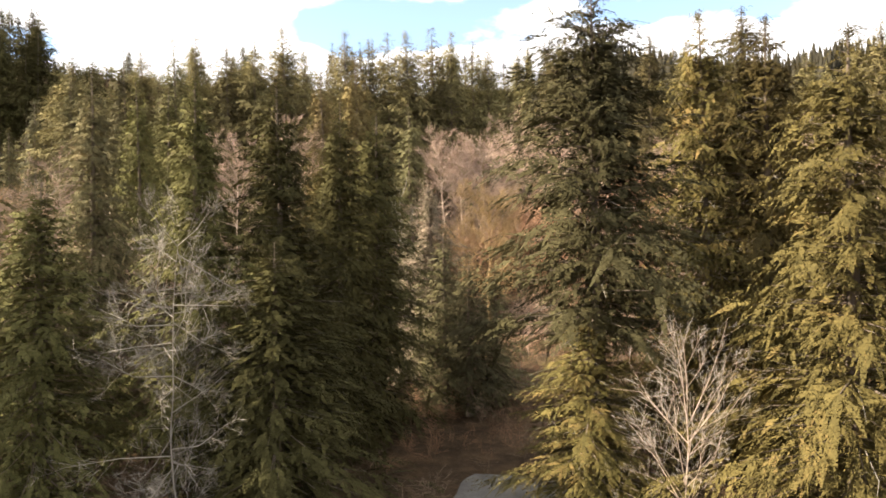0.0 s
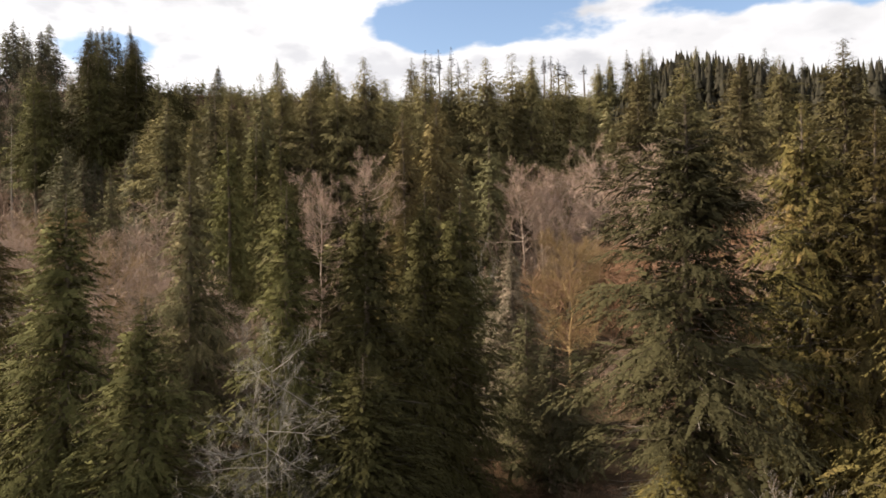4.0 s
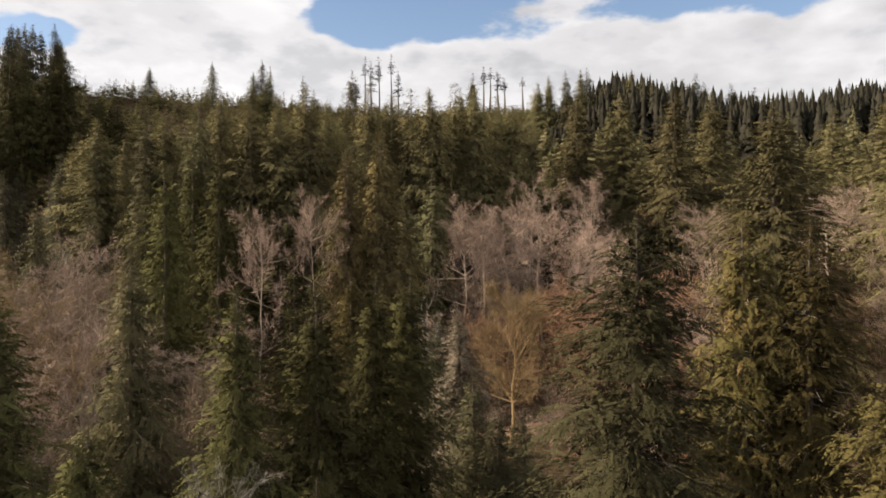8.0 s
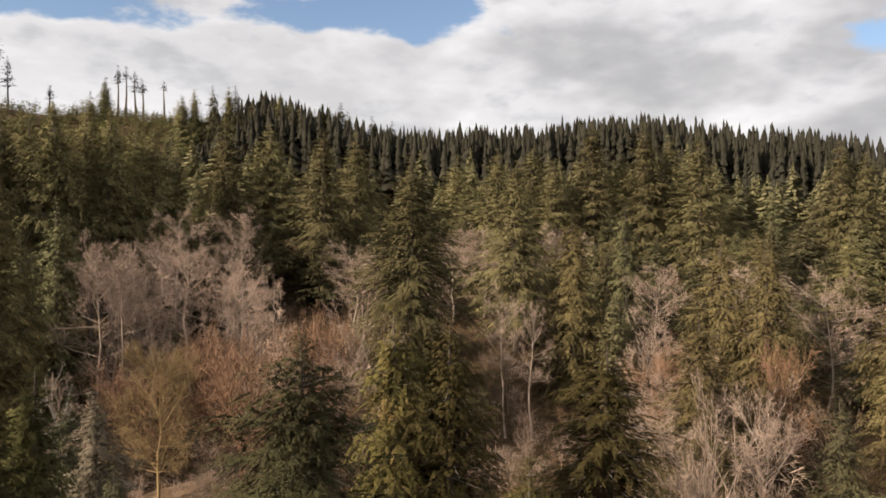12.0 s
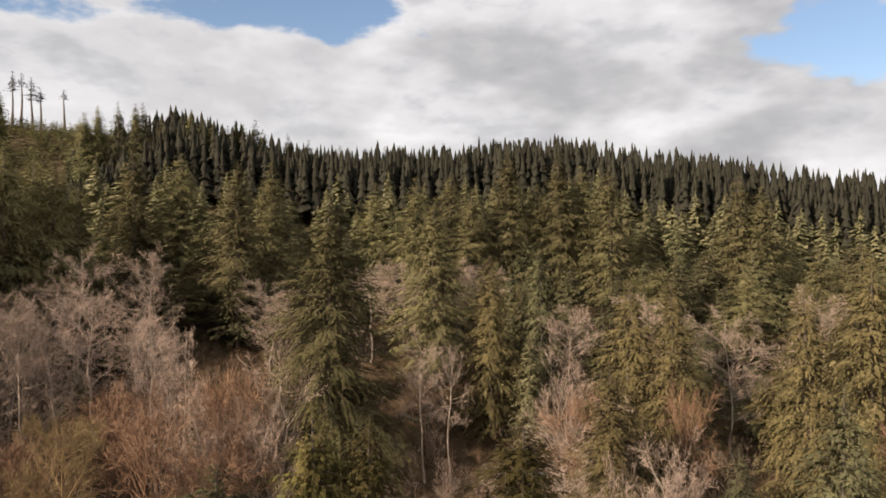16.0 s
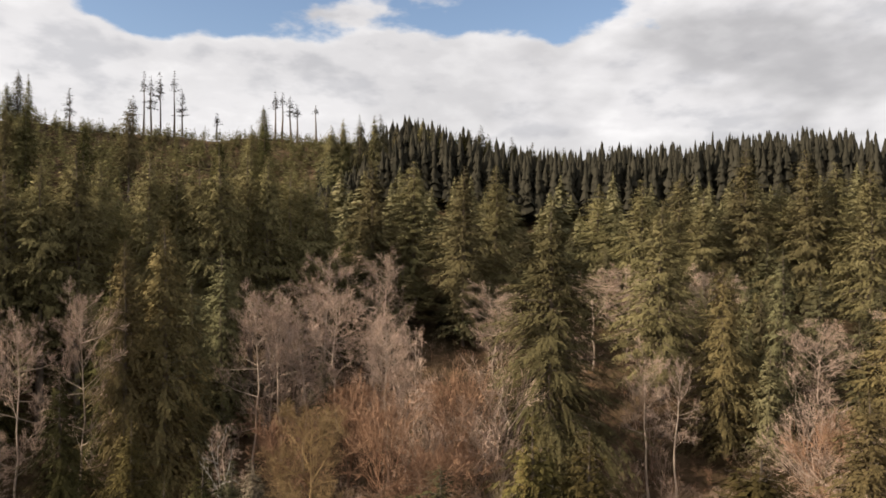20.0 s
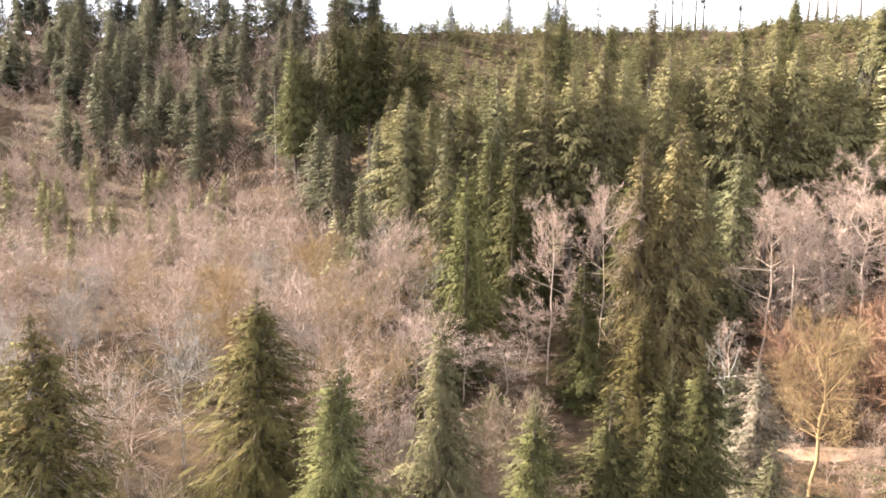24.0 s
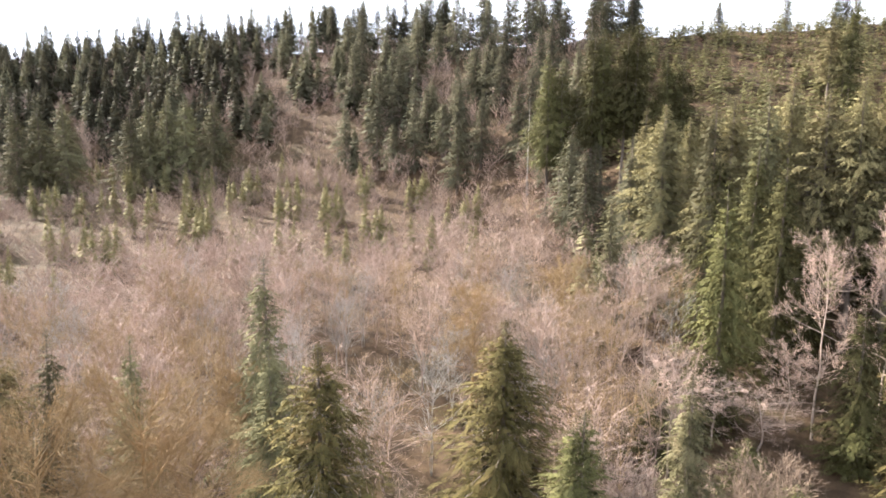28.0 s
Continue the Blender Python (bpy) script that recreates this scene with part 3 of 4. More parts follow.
mid_fir = [pattern("fir_tree", conifer(k, 30, 4.8, "fir", 380, 8, 6, 0.28, 3, True, 0.30), (TRUNK, TRUNK, FIR), PARTS, "tall Douglas fir with layered green branches", 30, 4.8) for k in (11, 12, 13)]
tall_fir = pattern("fir_tree", conifer(19, 36, 7.0, "fir", 440, 10, 8, 0.3, 5, True, 0.3), (TRUNK, TRUNK, TALLFIR), PARTS, "tall old fir with drooping boughs and a thin brown top", 36, 7.0)
mid_spruce = [pattern("spruce_tree", conifer(k, 28, 4.2, "spruce", 270, 8, 4, 0.3, 3, True, 0.32), (TRUNK, TRUNK, SPRUCE), PARTS, "dark green spruce on the slope", 28, 4.2) for k in (14, 15)]
# the darkened needles put shade into the colour of these spruces and tall firs
shade_spruce = [pattern("spruce_tree", conifer(k, 26, 4.4, "spruce", 240, 8, 4, 0.35, 3, False, 0.32), (TRUNK, SHADED_SPRUCE), PLAIN, "spruce in the fold of the slope, its green darkened for shade", 26, 4.4) for k in (87, 88)]
shade_tall = [pattern("fir_tree", conifer(k, 30, 4.4, "lodge", 240, 8, 4, 0.35, 3, False, 0.32), (TRUNK, SHADED_SPRUCE), PLAIN, "tall dark fir rising above the hillside", 30, 4.4) for k in (89, 90)]
mid_cedar = [pattern("cedar_tree", conifer(k, 28, 3.8, "cedar", 320, 8, 5, 0.25, 3, True, 0.30), (TRUNK, TRUNK, CEDAR), PARTS, "slender olive cedar with dense drooping foliage", 28, 3.8) for k in (16, 17)]
mid_tall = [pattern("fir_tree", conifer(k, 30, 4.8, "lodge", 300, 8, 6, 0.3, 3, True, 0.30), (TRUNK, TRUNK, FIR), PARTS, "tall fir with a bare lower trunk and a pointed crown", 30, 4.8) for k in (23, 24, 25)]
mid_lodge = [pattern("fir_tree", conifer(18, 28, 4.2, "lodge", 190, 9, 5, 0.45, 3, False, 0.30), (TRUNK, FIR), PLAIN, "fir with a long bare trunk and high crown", 28, 4.2)]
fill_fir = [pattern("fir_tree", conifer(k, 28, 4.6, sh, 220, 6, 3, 0.35, 3, False, 0.4), (TRUNK, m), PLAIN, "fir among the crowded trees of the slope", 28, 4.6) for k, sh, m in ((81, "fir", SPRUCE), (82, "fir", WOODS), (83, "spruce", SPRUCE), (84, "cedar", CEDAR))]
alder = [pattern("alder_tree", bare(k, 18, 4.5, 28, 9, 9, 3, low=0.26, thick=0.0078, rise=16, wide=0.026, reach=1.05, slim=0.62), (ALDER, ALDER, TWIG), BARE, "leafless alder with pinkish grey twigs", 18, 4.5) for k in (21, 22, 23)]
birch = [pattern("alder_tree", bare(k, 18, 3.2, 20, 8, 8, 3, low=0.38, thick=0.0075, rise=28, wide=0.022, reach=1.1, slim=0.6), (ALDER, ALDER, TWIG), BARE, "leafless pale barked alder on the slope", 18, 3.2) for k in (24, 25)]
silver_tree = pattern("bare_tree", bare(26, 16, 3.8, 44, 9, 7, 3, low=0.08, thick=0.0032, rise=-10, wide=0.011, reach=1.1, slim=0.45), (GREYWOOD, GREYWOOD, SILVER), BARE, "bare silver grey tree with tangled twigs", 16, 3.8)
young_birch = pattern("bare_tree", bare(34, 10, 2.8, 30, 8, 6, 3, low=0.1, thick=0.0036, rise=40, wide=0.006, slim=0.36), (ALDER, ALDER, SILVER), BARE, "young leafless tree with fine upright pale twigs", 10, 2.8)
maple = pattern("maple_tree", bare(27, 17, 5.5, 40, 11, 12, 4, stems=1, low=0.36, thick=0.015, rise=26, wide=0.018, reach=1.05, slim=0.8), (MOSSY, MOSSY, MOSSY), BARE, "leafless bigleaf maple with a round crown and golden mossy trunk", 17, 5.5)
bush = [pattern("shrub", bare(k, 7, 3.5, 7, 8, 8, 1, stems=5, low=0.15, thick=0.008, rise=34, wide=0.025, reach=1.3, slim=0.7), (RUSSET, RUSSET, RUSSET), BARE, "leafless russet shrub thicket", 7, 3.5, "shrub") for k in (28, 29)]
pale_bush = [pattern("shrub", bare(30, 8, 3.5, 7, 8, 8, 1, stems=5, low=0.15, thick=0.008, rise=34, wide=0.025, reach=1.3, slim=0.7), (ALDER, ALDER, TWIG), BARE, "leafless pale thicket of slender stems", 8, 3.5, "shrub")]

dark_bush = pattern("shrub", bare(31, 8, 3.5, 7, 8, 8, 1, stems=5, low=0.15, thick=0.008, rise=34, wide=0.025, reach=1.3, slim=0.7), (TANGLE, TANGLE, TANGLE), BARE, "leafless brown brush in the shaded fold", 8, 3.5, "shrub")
dead_tree = pattern("dead_tree", bare(36, 12, 2.2, 12, 5, 4, 1, low=0.45, thick=0.010, rise=20, wide=0.02, reach=0.9, slim=1.2), (GREYWOOD, GREYWOOD, SILVER), BARE, "crooked dead tree with bleached broken limbs", 12, 2.2)
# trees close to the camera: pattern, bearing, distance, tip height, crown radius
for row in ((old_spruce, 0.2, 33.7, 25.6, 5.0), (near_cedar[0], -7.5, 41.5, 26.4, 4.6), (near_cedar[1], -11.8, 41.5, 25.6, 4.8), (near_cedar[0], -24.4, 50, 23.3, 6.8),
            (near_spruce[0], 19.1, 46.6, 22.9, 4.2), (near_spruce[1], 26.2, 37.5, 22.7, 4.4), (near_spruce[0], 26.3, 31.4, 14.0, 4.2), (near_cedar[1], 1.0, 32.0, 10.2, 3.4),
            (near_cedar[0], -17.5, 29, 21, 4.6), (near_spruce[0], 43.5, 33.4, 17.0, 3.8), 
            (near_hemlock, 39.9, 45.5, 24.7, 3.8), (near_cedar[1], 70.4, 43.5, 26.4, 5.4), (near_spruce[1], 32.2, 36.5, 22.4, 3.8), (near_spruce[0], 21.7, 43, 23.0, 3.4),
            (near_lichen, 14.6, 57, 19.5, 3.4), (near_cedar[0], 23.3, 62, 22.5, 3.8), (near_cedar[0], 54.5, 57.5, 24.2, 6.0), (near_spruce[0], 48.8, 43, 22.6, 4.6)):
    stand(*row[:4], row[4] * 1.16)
for row in ((tall_fir, -9.3, 90, 41.6, 8.4), (mid_cedar[0], 21.1, 92.5, 39.6, 5.3), (mid_cedar[1], 23.7, 91, 37.2, 4.3), (mid_cedar[1], -22.6, 101, 34.6, 4.8), (mid_fir[1], -18.0, 112, 43.4, 6.3),
            (mid_spruce[0], -26.3, 105, 36.4, 3.8), (mid_fir[2], 5.0, 135, 53, 7.1), (mid_fir[0], 1.5, 138, 53.4, 7.3), (mid_fir[1], -2.4, 130, 51.4, 6.8), (mid_fir[2], -5.1, 140, 52.5, 6.6),
            (mid_lodge[0], 18.4, 120, 51, 6.1), (mid_lodge[0], 14.6, 122, 52.6, 6.1), (mid_lodge[0], 11.5, 125, 51, 5.6), (mid_fir[0], 8.8, 130, 47, 5.9)):
    stand(*row[:4], row[4] * 1.15)
for row in ((mid_lodge[0], 29, 115, 46, 5.5), (mid_tall[1], 31.2, 115, 47.2, 5.4), (mid_lodge[0], 27, 125, 48.8, 5.6), (mid_tall[2], 25.2, 128, 50.2, 5.6),
            (mid_fir[0], -16.5, 140, 49.6, 6.6), (mid_fir[1], -19.5, 150, 51.6, 6.8), (mid_fir[2], -21.1, 140, 47.2, 6.1), (mid_fir[0], -24.1, 145, 55.4, 7.1), (mid_fir[1], -26.4, 150, 49, 6.3),
            (mid_fir[2], -28.2, 145, 54.4, 6.8), (mid_fir[0], -30, 150, 52.6, 6.8), (mid_fir[1], -32.1, 140, 51, 6.6), (mid_fir[2], -13.3, 150, 49.6, 6.1), (mid_spruce[1], -15, 150, 44.5, 4)):
    stand(*row[:4], row[4] * 1.15)
for row in ((mid_cedar[0], -33.7, 95, 31.2, 5.3), (mid_cedar[1], -36.8, 92, 31, 5.0), (mid_cedar[0], -31.7, 75, 23.2, 4.8), (mid_cedar[1], -46.1, 90, 31, 5.3), (mid_cedar[0], -50, 90, 34, 5.8),
            (mid_spruce[0], -48.3, 60, 25, 4.6), (mid_fir[0], -41.8, 150, 49.6, 6.3), (mid_fir[1], -43.3, 150, 47.2, 6.3), (mid_fir[2], -46.9, 120, 36, 5.9), (mid_fir[0], -49.7, 110, 36.8, 5.9),
            (shade_spruce[0], 37.4, 89, 34.8, 4.4), (mid_spruce[1], 45.9, 107, 31, 3.0), (mid_tall[2], 41.9, 129, 45.8, 6.1), (mid_spruce[0], 74.5, 65, 28.6, 3.6)):
    stand(*row[:4], row[4] * 1.15)
for row in ((mid_spruce[0], 89.4, 63, 23.6, 2.6), (mid_spruce[1], 84.3, 62.5, 22.8, 2.6), (mid_cedar[0], 92.6, 60, 24.4, 3.8), (shade_spruce[0], 27.8, 85, 23.4, 3.6), (mid_spruce[1], 73.9, 60, 22, 3.0), (mid_cedar[1], 70.7, 38.7, 17, 3.1),
            (mid_spruce[0], 83, 261, 47.8, 6.6), (mid_spruce[1], 81.6, 263, 51.6, 6.8), (mid_spruce[0], 80.4, 263, 52.8, 7), (mid_spruce[0], 78.8, 259, 53.8, 7), (mid_spruce[1], 77, 256, 54.8, 7.2), (mid_spruce[0], 90.2, 271, 49, 7),
            (mid_spruce[0], 88.9, 271, 49, 7), (mid_spruce[1], 87.1, 266, 51, 7)):
    stand(*row[:4], row[4] * 1.15)
for row in ((mid_spruce[1], 11.5, 50, 13.2, 2.6), (mid_spruce[0], 9.6, 53, 12, 2.4), (mid_spruce[1], 13.4, 52, 15, 2.8), (mid_spruce[0], 16.5, 62, 18, 3.2), 
            (shade_spruce[1], 33.5, 104, 38, 5), (shade_spruce[0], 35.5, 112, 40, 5.2), (shade_spruce[1], 38, 118, 40, 5),
            (mid_fir[1], 40.2, 140, 44, 5.2), (mid_fir[2], 43.5, 150, 46, 5), (shade_spruce[0], 24.5, 100, 33, 4.2), (mid_spruce[1], 18.8, 102, 32, 4.4), (mid_spruce[0], 16.5, 108, 36, 4.4)):
    stand(*row[:4], row[4] * 1.15)
for row in ((mid_spruce[0], 38.8, 118, 46, 5.0), (mid_tall[1], 37.4, 120, 46.8, 4.8), (mid_spruce[1], 34.8, 116, 47.8, 5.4), (mid_tall[0], 33.4, 120, 49.6, 5.2), (mid_tall[1], 29.1, 119, 49.4, 5.2), (mid_tall[2], 26.7, 117, 51.2, 5.6),
            (mid_tall[0], 21.8, 120, 51.4, 5.4), (mid_tall[1], 20.0, 121, 51, 5.2), (mid_tall[2], 16.8, 118, 51, 5.4), (mid_tall[0], 13.2, 121, 51.5, 5.2), (mid_tall[1], 10.2, 127, 50, 5.2), (mid_spruce[0], 42, 128, 44, 5)):
    stand(*row[:4], row[4] * 1.15)
# leafless trees
for row in ((alder[0], 8.8, 115, 36.4, 5.4), (alder[1], 12.2, 100, 31.2, 5.2), (alder[2], 14.4, 98, 30.9, 5), (alder[0], 10.4, 96, 30.2, 5.2), (alder[1], 7.7, 105, 32.2, 5.2), (birch[0], 3.7, 92, 28.4, 3.8),
            (birch[1], 1.4, 92, 28.4, 3.8), (birch[0], -17, 91, 26, 3.4), (birch[1], -19.1, 91, 25.2, 3.4), (alder[2], -5.1, 95, 28.6, 4.6), (alder[1], -29.4, 103, 28.2, 5), (alder[1], 30.5, 90, 30.6, 4.6),
            (alder[2], 26.7, 90, 31.4, 4.6), (alder[1], -12.8, 120, 33.6, 6.0), (alder[0], -15.4, 125, 33.6, 6.0), (silver_tree, 33.2, 29.2, 16.4, 3.0), (maple, 10.5, 72, 18.4, 4.8), (maple, 84.8, 52, 20.6, 6.0), (maple, 90.0, 50, 20.6, 6), (maple, 79.4, 53, 17.0, 5.2), (maple, 75.2, 68, 16.5, 4.6)):
    stand(*row)
for row in ((bush[0], 4, 80, 16.5, 5), (bush[1], -1.9, 85, 18.6, 5), (bush[0], 0.5, 75, 13, 5), (bush[1], 7, 92, 17, 5), (pale_bush[0], -5.5, 84, 18, 5), (young_birch, -6.1, 26.5, 11.6, 3.0), (birch[1], 16.4, 82, 18.5, 2.8),
            (pale_bush[0], 1, 86, 17, 5), (bush[0], 12, 86, 14, 5), (pale_bush[0], 43.2, 51, 13.5, 4.5), (maple, 49.5, 92, 22, 5.5),
            (alder[2], -21, 118, 33, 5.5), (alder[1], -34.5, 110, 29, 5.5), (alder[0], -41, 102, 27, 5.5), (alder[2], -47, 110, 29, 5.5), (alder[0], 43, 98, 27, 4.5), (maple, 57, 84, 20, 5), (alder[1], 47.5, 88, 22, 4.5)):
    stand(*row)


stand(dead_tree, 16.9, 66, 22.6, 2.4)
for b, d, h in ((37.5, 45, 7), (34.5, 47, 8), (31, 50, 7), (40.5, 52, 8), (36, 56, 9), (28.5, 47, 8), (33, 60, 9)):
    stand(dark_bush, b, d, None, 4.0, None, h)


def snag(seed):
    """A tall thin trunk left after logging, with a tuft of branches at its top."""
    crown = conifer(seed, 25, 1.6, "lodge", 80, 6, 1, 0.8, 2)[2]
    keep = crown[0][:, 2].reshape(-1, 4).min(1) > (0.55 + 0.1 * (seed % 3)) * 25
    v = crown[0].reshape(-1, 4, 3)[keep].reshape(-1, 3)
    line, trunk = stem(np.random.default_rng(seed), 25, 0.34, 7, 0.01, 6)
    return trunk, (v, np.arange(len(v)).reshape(-1, 4))


line, pole = stem(np.random.default_rng(95), 26, 0.3, 7, 0.01, 6)
dead = pattern("dead_fir", (pole, tubes(line[4:6] + 0.0, line[4:6] + np.array([[0.9, 0.3, 0.5], [-0.7, 0.5, 0.5]]), [0.05, 0.05], [0.01, 0.01])), (GREYWOOD, GREYWOOD), ("trunk", "branchwork"), "bleached dead trunk standing on the hillside", 26, 2.0)
stand(dead, 52.4, 190, None, 2.0, None, 26)
snags = [pattern("snag_tree", snag(k), (TRUNK, SHADEFIR), PLAIN, "spindly lone fir remaining on the logged ridge", 25, 2.0) for k in (91, 92, 93)]
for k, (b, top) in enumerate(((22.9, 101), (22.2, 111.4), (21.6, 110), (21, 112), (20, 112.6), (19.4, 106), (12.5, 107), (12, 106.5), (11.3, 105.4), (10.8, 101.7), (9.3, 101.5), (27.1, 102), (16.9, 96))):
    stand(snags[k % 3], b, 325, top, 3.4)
for k, (b, top) in enumerate(((13.4, 99.5), (29.6, 104.5), (30.2, 98), (30.9, 93), (34, 96), (38.5, 92))):
    stand(mid_spruce[k % 2], b, 320 if b < 30 else 285, top, 3.2)


# tall firs that stand out on the skyline: bearing, tip height
for k, (b, top) in enumerate(((31.1, 71.1), (29.8, 75.8), (30.2, 70.8), (26.2, 71.3), (23.2, 77.1), (16.8, 69.6), (14.4, 72.1), (13.4, 76.6), (8.1, 72.8), (7.2, 71.8))):
    stand((mid_lodge[0], shade_spruce[0])[k % 2], b, 212, top, 4.4)
for k, (b, top) in enumerate(((8.1, 72.4), (7.2, 75.0), (5.8, 76.2), (4.7, 76.5), (4.1, 76.7), (2.9, 72.6), (1.6, 72.2), (0.8, 75.5), (-0.0, 73.1), (-0.8, 71.9))):
    stand((mid_spruce[k % 2], mid_fir[k % 3])[k % 2], b, 212, top, 4.8)
for k, (b, top) in enumerate(((-1.9, 73.5), (-2.5, 75.0), (-3.1, 74.3), (-4.0, 75.7), (-4.6, 73.0), (-6.5, 71.8), (-8.1, 70.2), (-10.6, 68.3), (-14.3, 68.4))):
    stand(shade_spruce[k % 2], b, 224, top, 5.2)
for k, (b, top) in enumerate(((50.9, 60.1), (49.9, 58.6), (47.5, 67.5), (46.7, 66.0), (45.1, 66.4), (44.3, 68.8), (42.0, 59.5), (40.9, 58.4))):
    stand(shade_tall[k % 2], b, 175, top, 5.4)


# ---------------------------------------------------------------- woods that nobody could count
def scatter(seed, left, right, near, far, spacing):
    """Loosely spaced points of a ring's sector: bearing and distance."""
    rng = np.random.default_rng(seed)
    n = int(radians(left - right) * (far ** 2 - near ** 2) / 2 / spacing ** 2)
    return rng.uniform(right, left, n), np.sqrt(rng.uniform(near ** 2, far ** 2, n)), rng


def massed(name, templates, left, far, heights, widths, seed, mat, label, category):
    """Many plants in one mesh. templates: (verts, faces) of height 1 and radius 1."""
    rng = np.random.default_rng(seed)
    x, y = polar(left, far)
    z = ground(x, y)
    pick = rng.integers(0, len(templates), len(x))
    spin = rng.random(len(x)) * 2 * math.pi
    pieces, normals, crowned = [], [], mat in NEEDLES
    for k, (v, f) in enumerate(templates):
        i = np.where(pick == k)[0]
        if not len(i):
            continue
        c, s = np.cos(spin[i])[:, None], np.sin(spin[i])[:, None]
        vx = (v[None, :, 0] * c - v[None, :, 1] * s) * widths[i, None] + x[i, None]
        vy = (v[None, :, 0] * s + v[None, :, 1] * c) * widths[i, None] + y[i, None]
        vz = v[None, :, 2] * heights[i, None] + z[i, None]
        vv = np.stack([vx, vy, vz], -1).reshape(-1, 3)
        ff = ((np.arange(len(i)) * len(v))[:, None, None] + f[None]).reshape(-1, 4)
        if crowned:
            ff, soft = rounded(vv, ff, np.repeat(np.stack([x[i], y[i]], 1), len(f), axis=0), 0.3, 0.12 if mat is SHADEFIR else 0.5)
            normals.append(soft)
        pieces.append((vv, ff))
    v, f = joined(pieces)
    return tagged(new(name, mesh_of(name, v, f, mat, np.concatenate(normals) if crowned else None)), label, category, kind="stuff")


def shrunk(arrays, h, r):
    v, f = joined(arrays)
    return v / np.array([r, r, h]), f


far_crown = [plain_conifer(k, 20, 11, 110, 0.78) for k in (41, 42, 43, 44)]
small_fir = [plain_conifer(k, 7, 6, 8, m=8) for k in (51, 52)]


def spire(seed, tiers=7, sides=9):
    """The close crown of a fir on the far ridge, of height and radius 1: ragged skirts of boughs one above another."""
    rng = np.random.default_rng(seed)
    v, f = [], []
    for u in np.linspace(0.25, 0.93, tiers):
        a = np.arange(sides) * 2 * math.pi / sides + rng.random()
        out = (1.04 - u) / 0.79 * rng.uniform(0.4, 1.0, sides)
        up = min(1.0, u + 0.15 + 0.04 * rng.random())
        n = sum(len(p) for p in v)
        v.append(np.stack([np.cos(a) * out, np.sin(a) * out, u - 0.03 + rng.normal(0, 0.03, sides)], 1))
        v.append(np.stack([np.cos(a) * 0.12 * (1.06 - up), np.sin(a) * 0.12 * (1.06 - up), np.full(sides, up)], 1))
        f += [(n + k, n + (k + 1) % sides, n + sides + (k + 1) % sides, n + sides + k) for k in range(sides)]
    return np.concatenate(v)[np.ravel(f)], np.arange(len(f) * 4).reshape(-1, 4)


ridge_crown = [joined([spire(k), plain_conifer(k, 12, 7, 12, 0.85, 0.22, (0.06, 0.05), 2, 1.1)]) for k in (45, 46, 47, 48, 49)]


def plain_alder(seed, stems=3, limbs=24, twigs=6, thin=0.011):
    """A leafless young tree far away, of height and radius 1: thin stems, rising limbs and long twigs."""
    rng = np.random.default_rng(seed)
    foot = rng.normal(0, 0.12, (stems, 3)) * np.array([1, 1, 0])
    lean = unit(np.stack([rng.normal(0, 0.3, stems), rng.normal(0, 0.3, stems), np.full(stems, 1.0)], 1))
    high = rng.uniform(0.75, 0.95, stems)
    trunk = kites(foot, lean, np.tile([[0.8, 0.6, 0]], (stems, 1)), high, np.full(stems, thin * 1.8))
    i = rng.integers(0, stems, limbs)
    u = rng.uniform(0.22, 0.95, limbs)
    az = rng.random(limbs) * 2 * math.pi
    p = foot[i] + lean[i] * (high[i] * u)[:, None]
    d = unit(np.stack([np.cos(az), np.sin(az), rng.uniform(0.2, 0.65, limbs)], 1))
    ln = 0.85 * np.sqrt(np.clip(1.08 - u, 0.05, 1)) * rng.uniform(0.6, 1.1, limbs)
    e = p + d * ln[:, None] * np.array([1, 1, 0.55])
    arm = kites(p, unit(e - p), unit(np.cross(e - p, rng.normal(0, 1, d.shape))), np.linalg.norm(e - p, axis=1), np.full(limbs, thin * 1.2))
    j = np.repeat(np.arange(limbs), twigs)
    s = rng.uniform(0.25, 1.0, len(j))[:, None]
    q = p[j] + (e[j] - p[j]) * s
    t = unit(unit(e[j] - p[j]) + rng.normal(0, 0.5, q.shape)) * np.array([1, 1, 0.33]) + np.array([0, 0, 0.38])
    tl = np.linalg.norm(t, axis=1) * rng.uniform(0.10, 0.26, len(j))
    return joined([trunk, arm, kites(q, unit(t), unit(np.cross(t, rng.normal(0, 1, t.shape))), tl, np.full(len(j), thin))])


far_alder = [plain_alder(k) for k in (61, 62, 63, 64)]
fine_alder = [shrunk(bare(k, 13, 4.0, 15, 6, 4, 0, stems=2, low=0.24, thick=0.0065, rise=34, wide=0.022, reach=1.2, slim=0.55), 13, 4.0) for k in (65, 66, 67, 68)]
brush = [plain_alder(k, 4, 16, 4, 0.010) for k in (71, 72)]


def open_ground(b, d):
    """True where the slope is left free for the leafless trees, the clearing and the path."""
    alders = (-7 < b < 15.5) & (d < 121)
    for b0, d0 in ((-12.8, 120), (-15.4, 125), (-29.4, 104), (-21, 120), (-34.5, 112), (-41, 104), (-47, 112)):
        alders = alders | ((abs(b - b0) < 2.0) & (d < d0 + 2))
    return alders | ((-20.5 < b < -15.5) & (d < 108)) | ((24.5 < b < 33) & (d < 95))


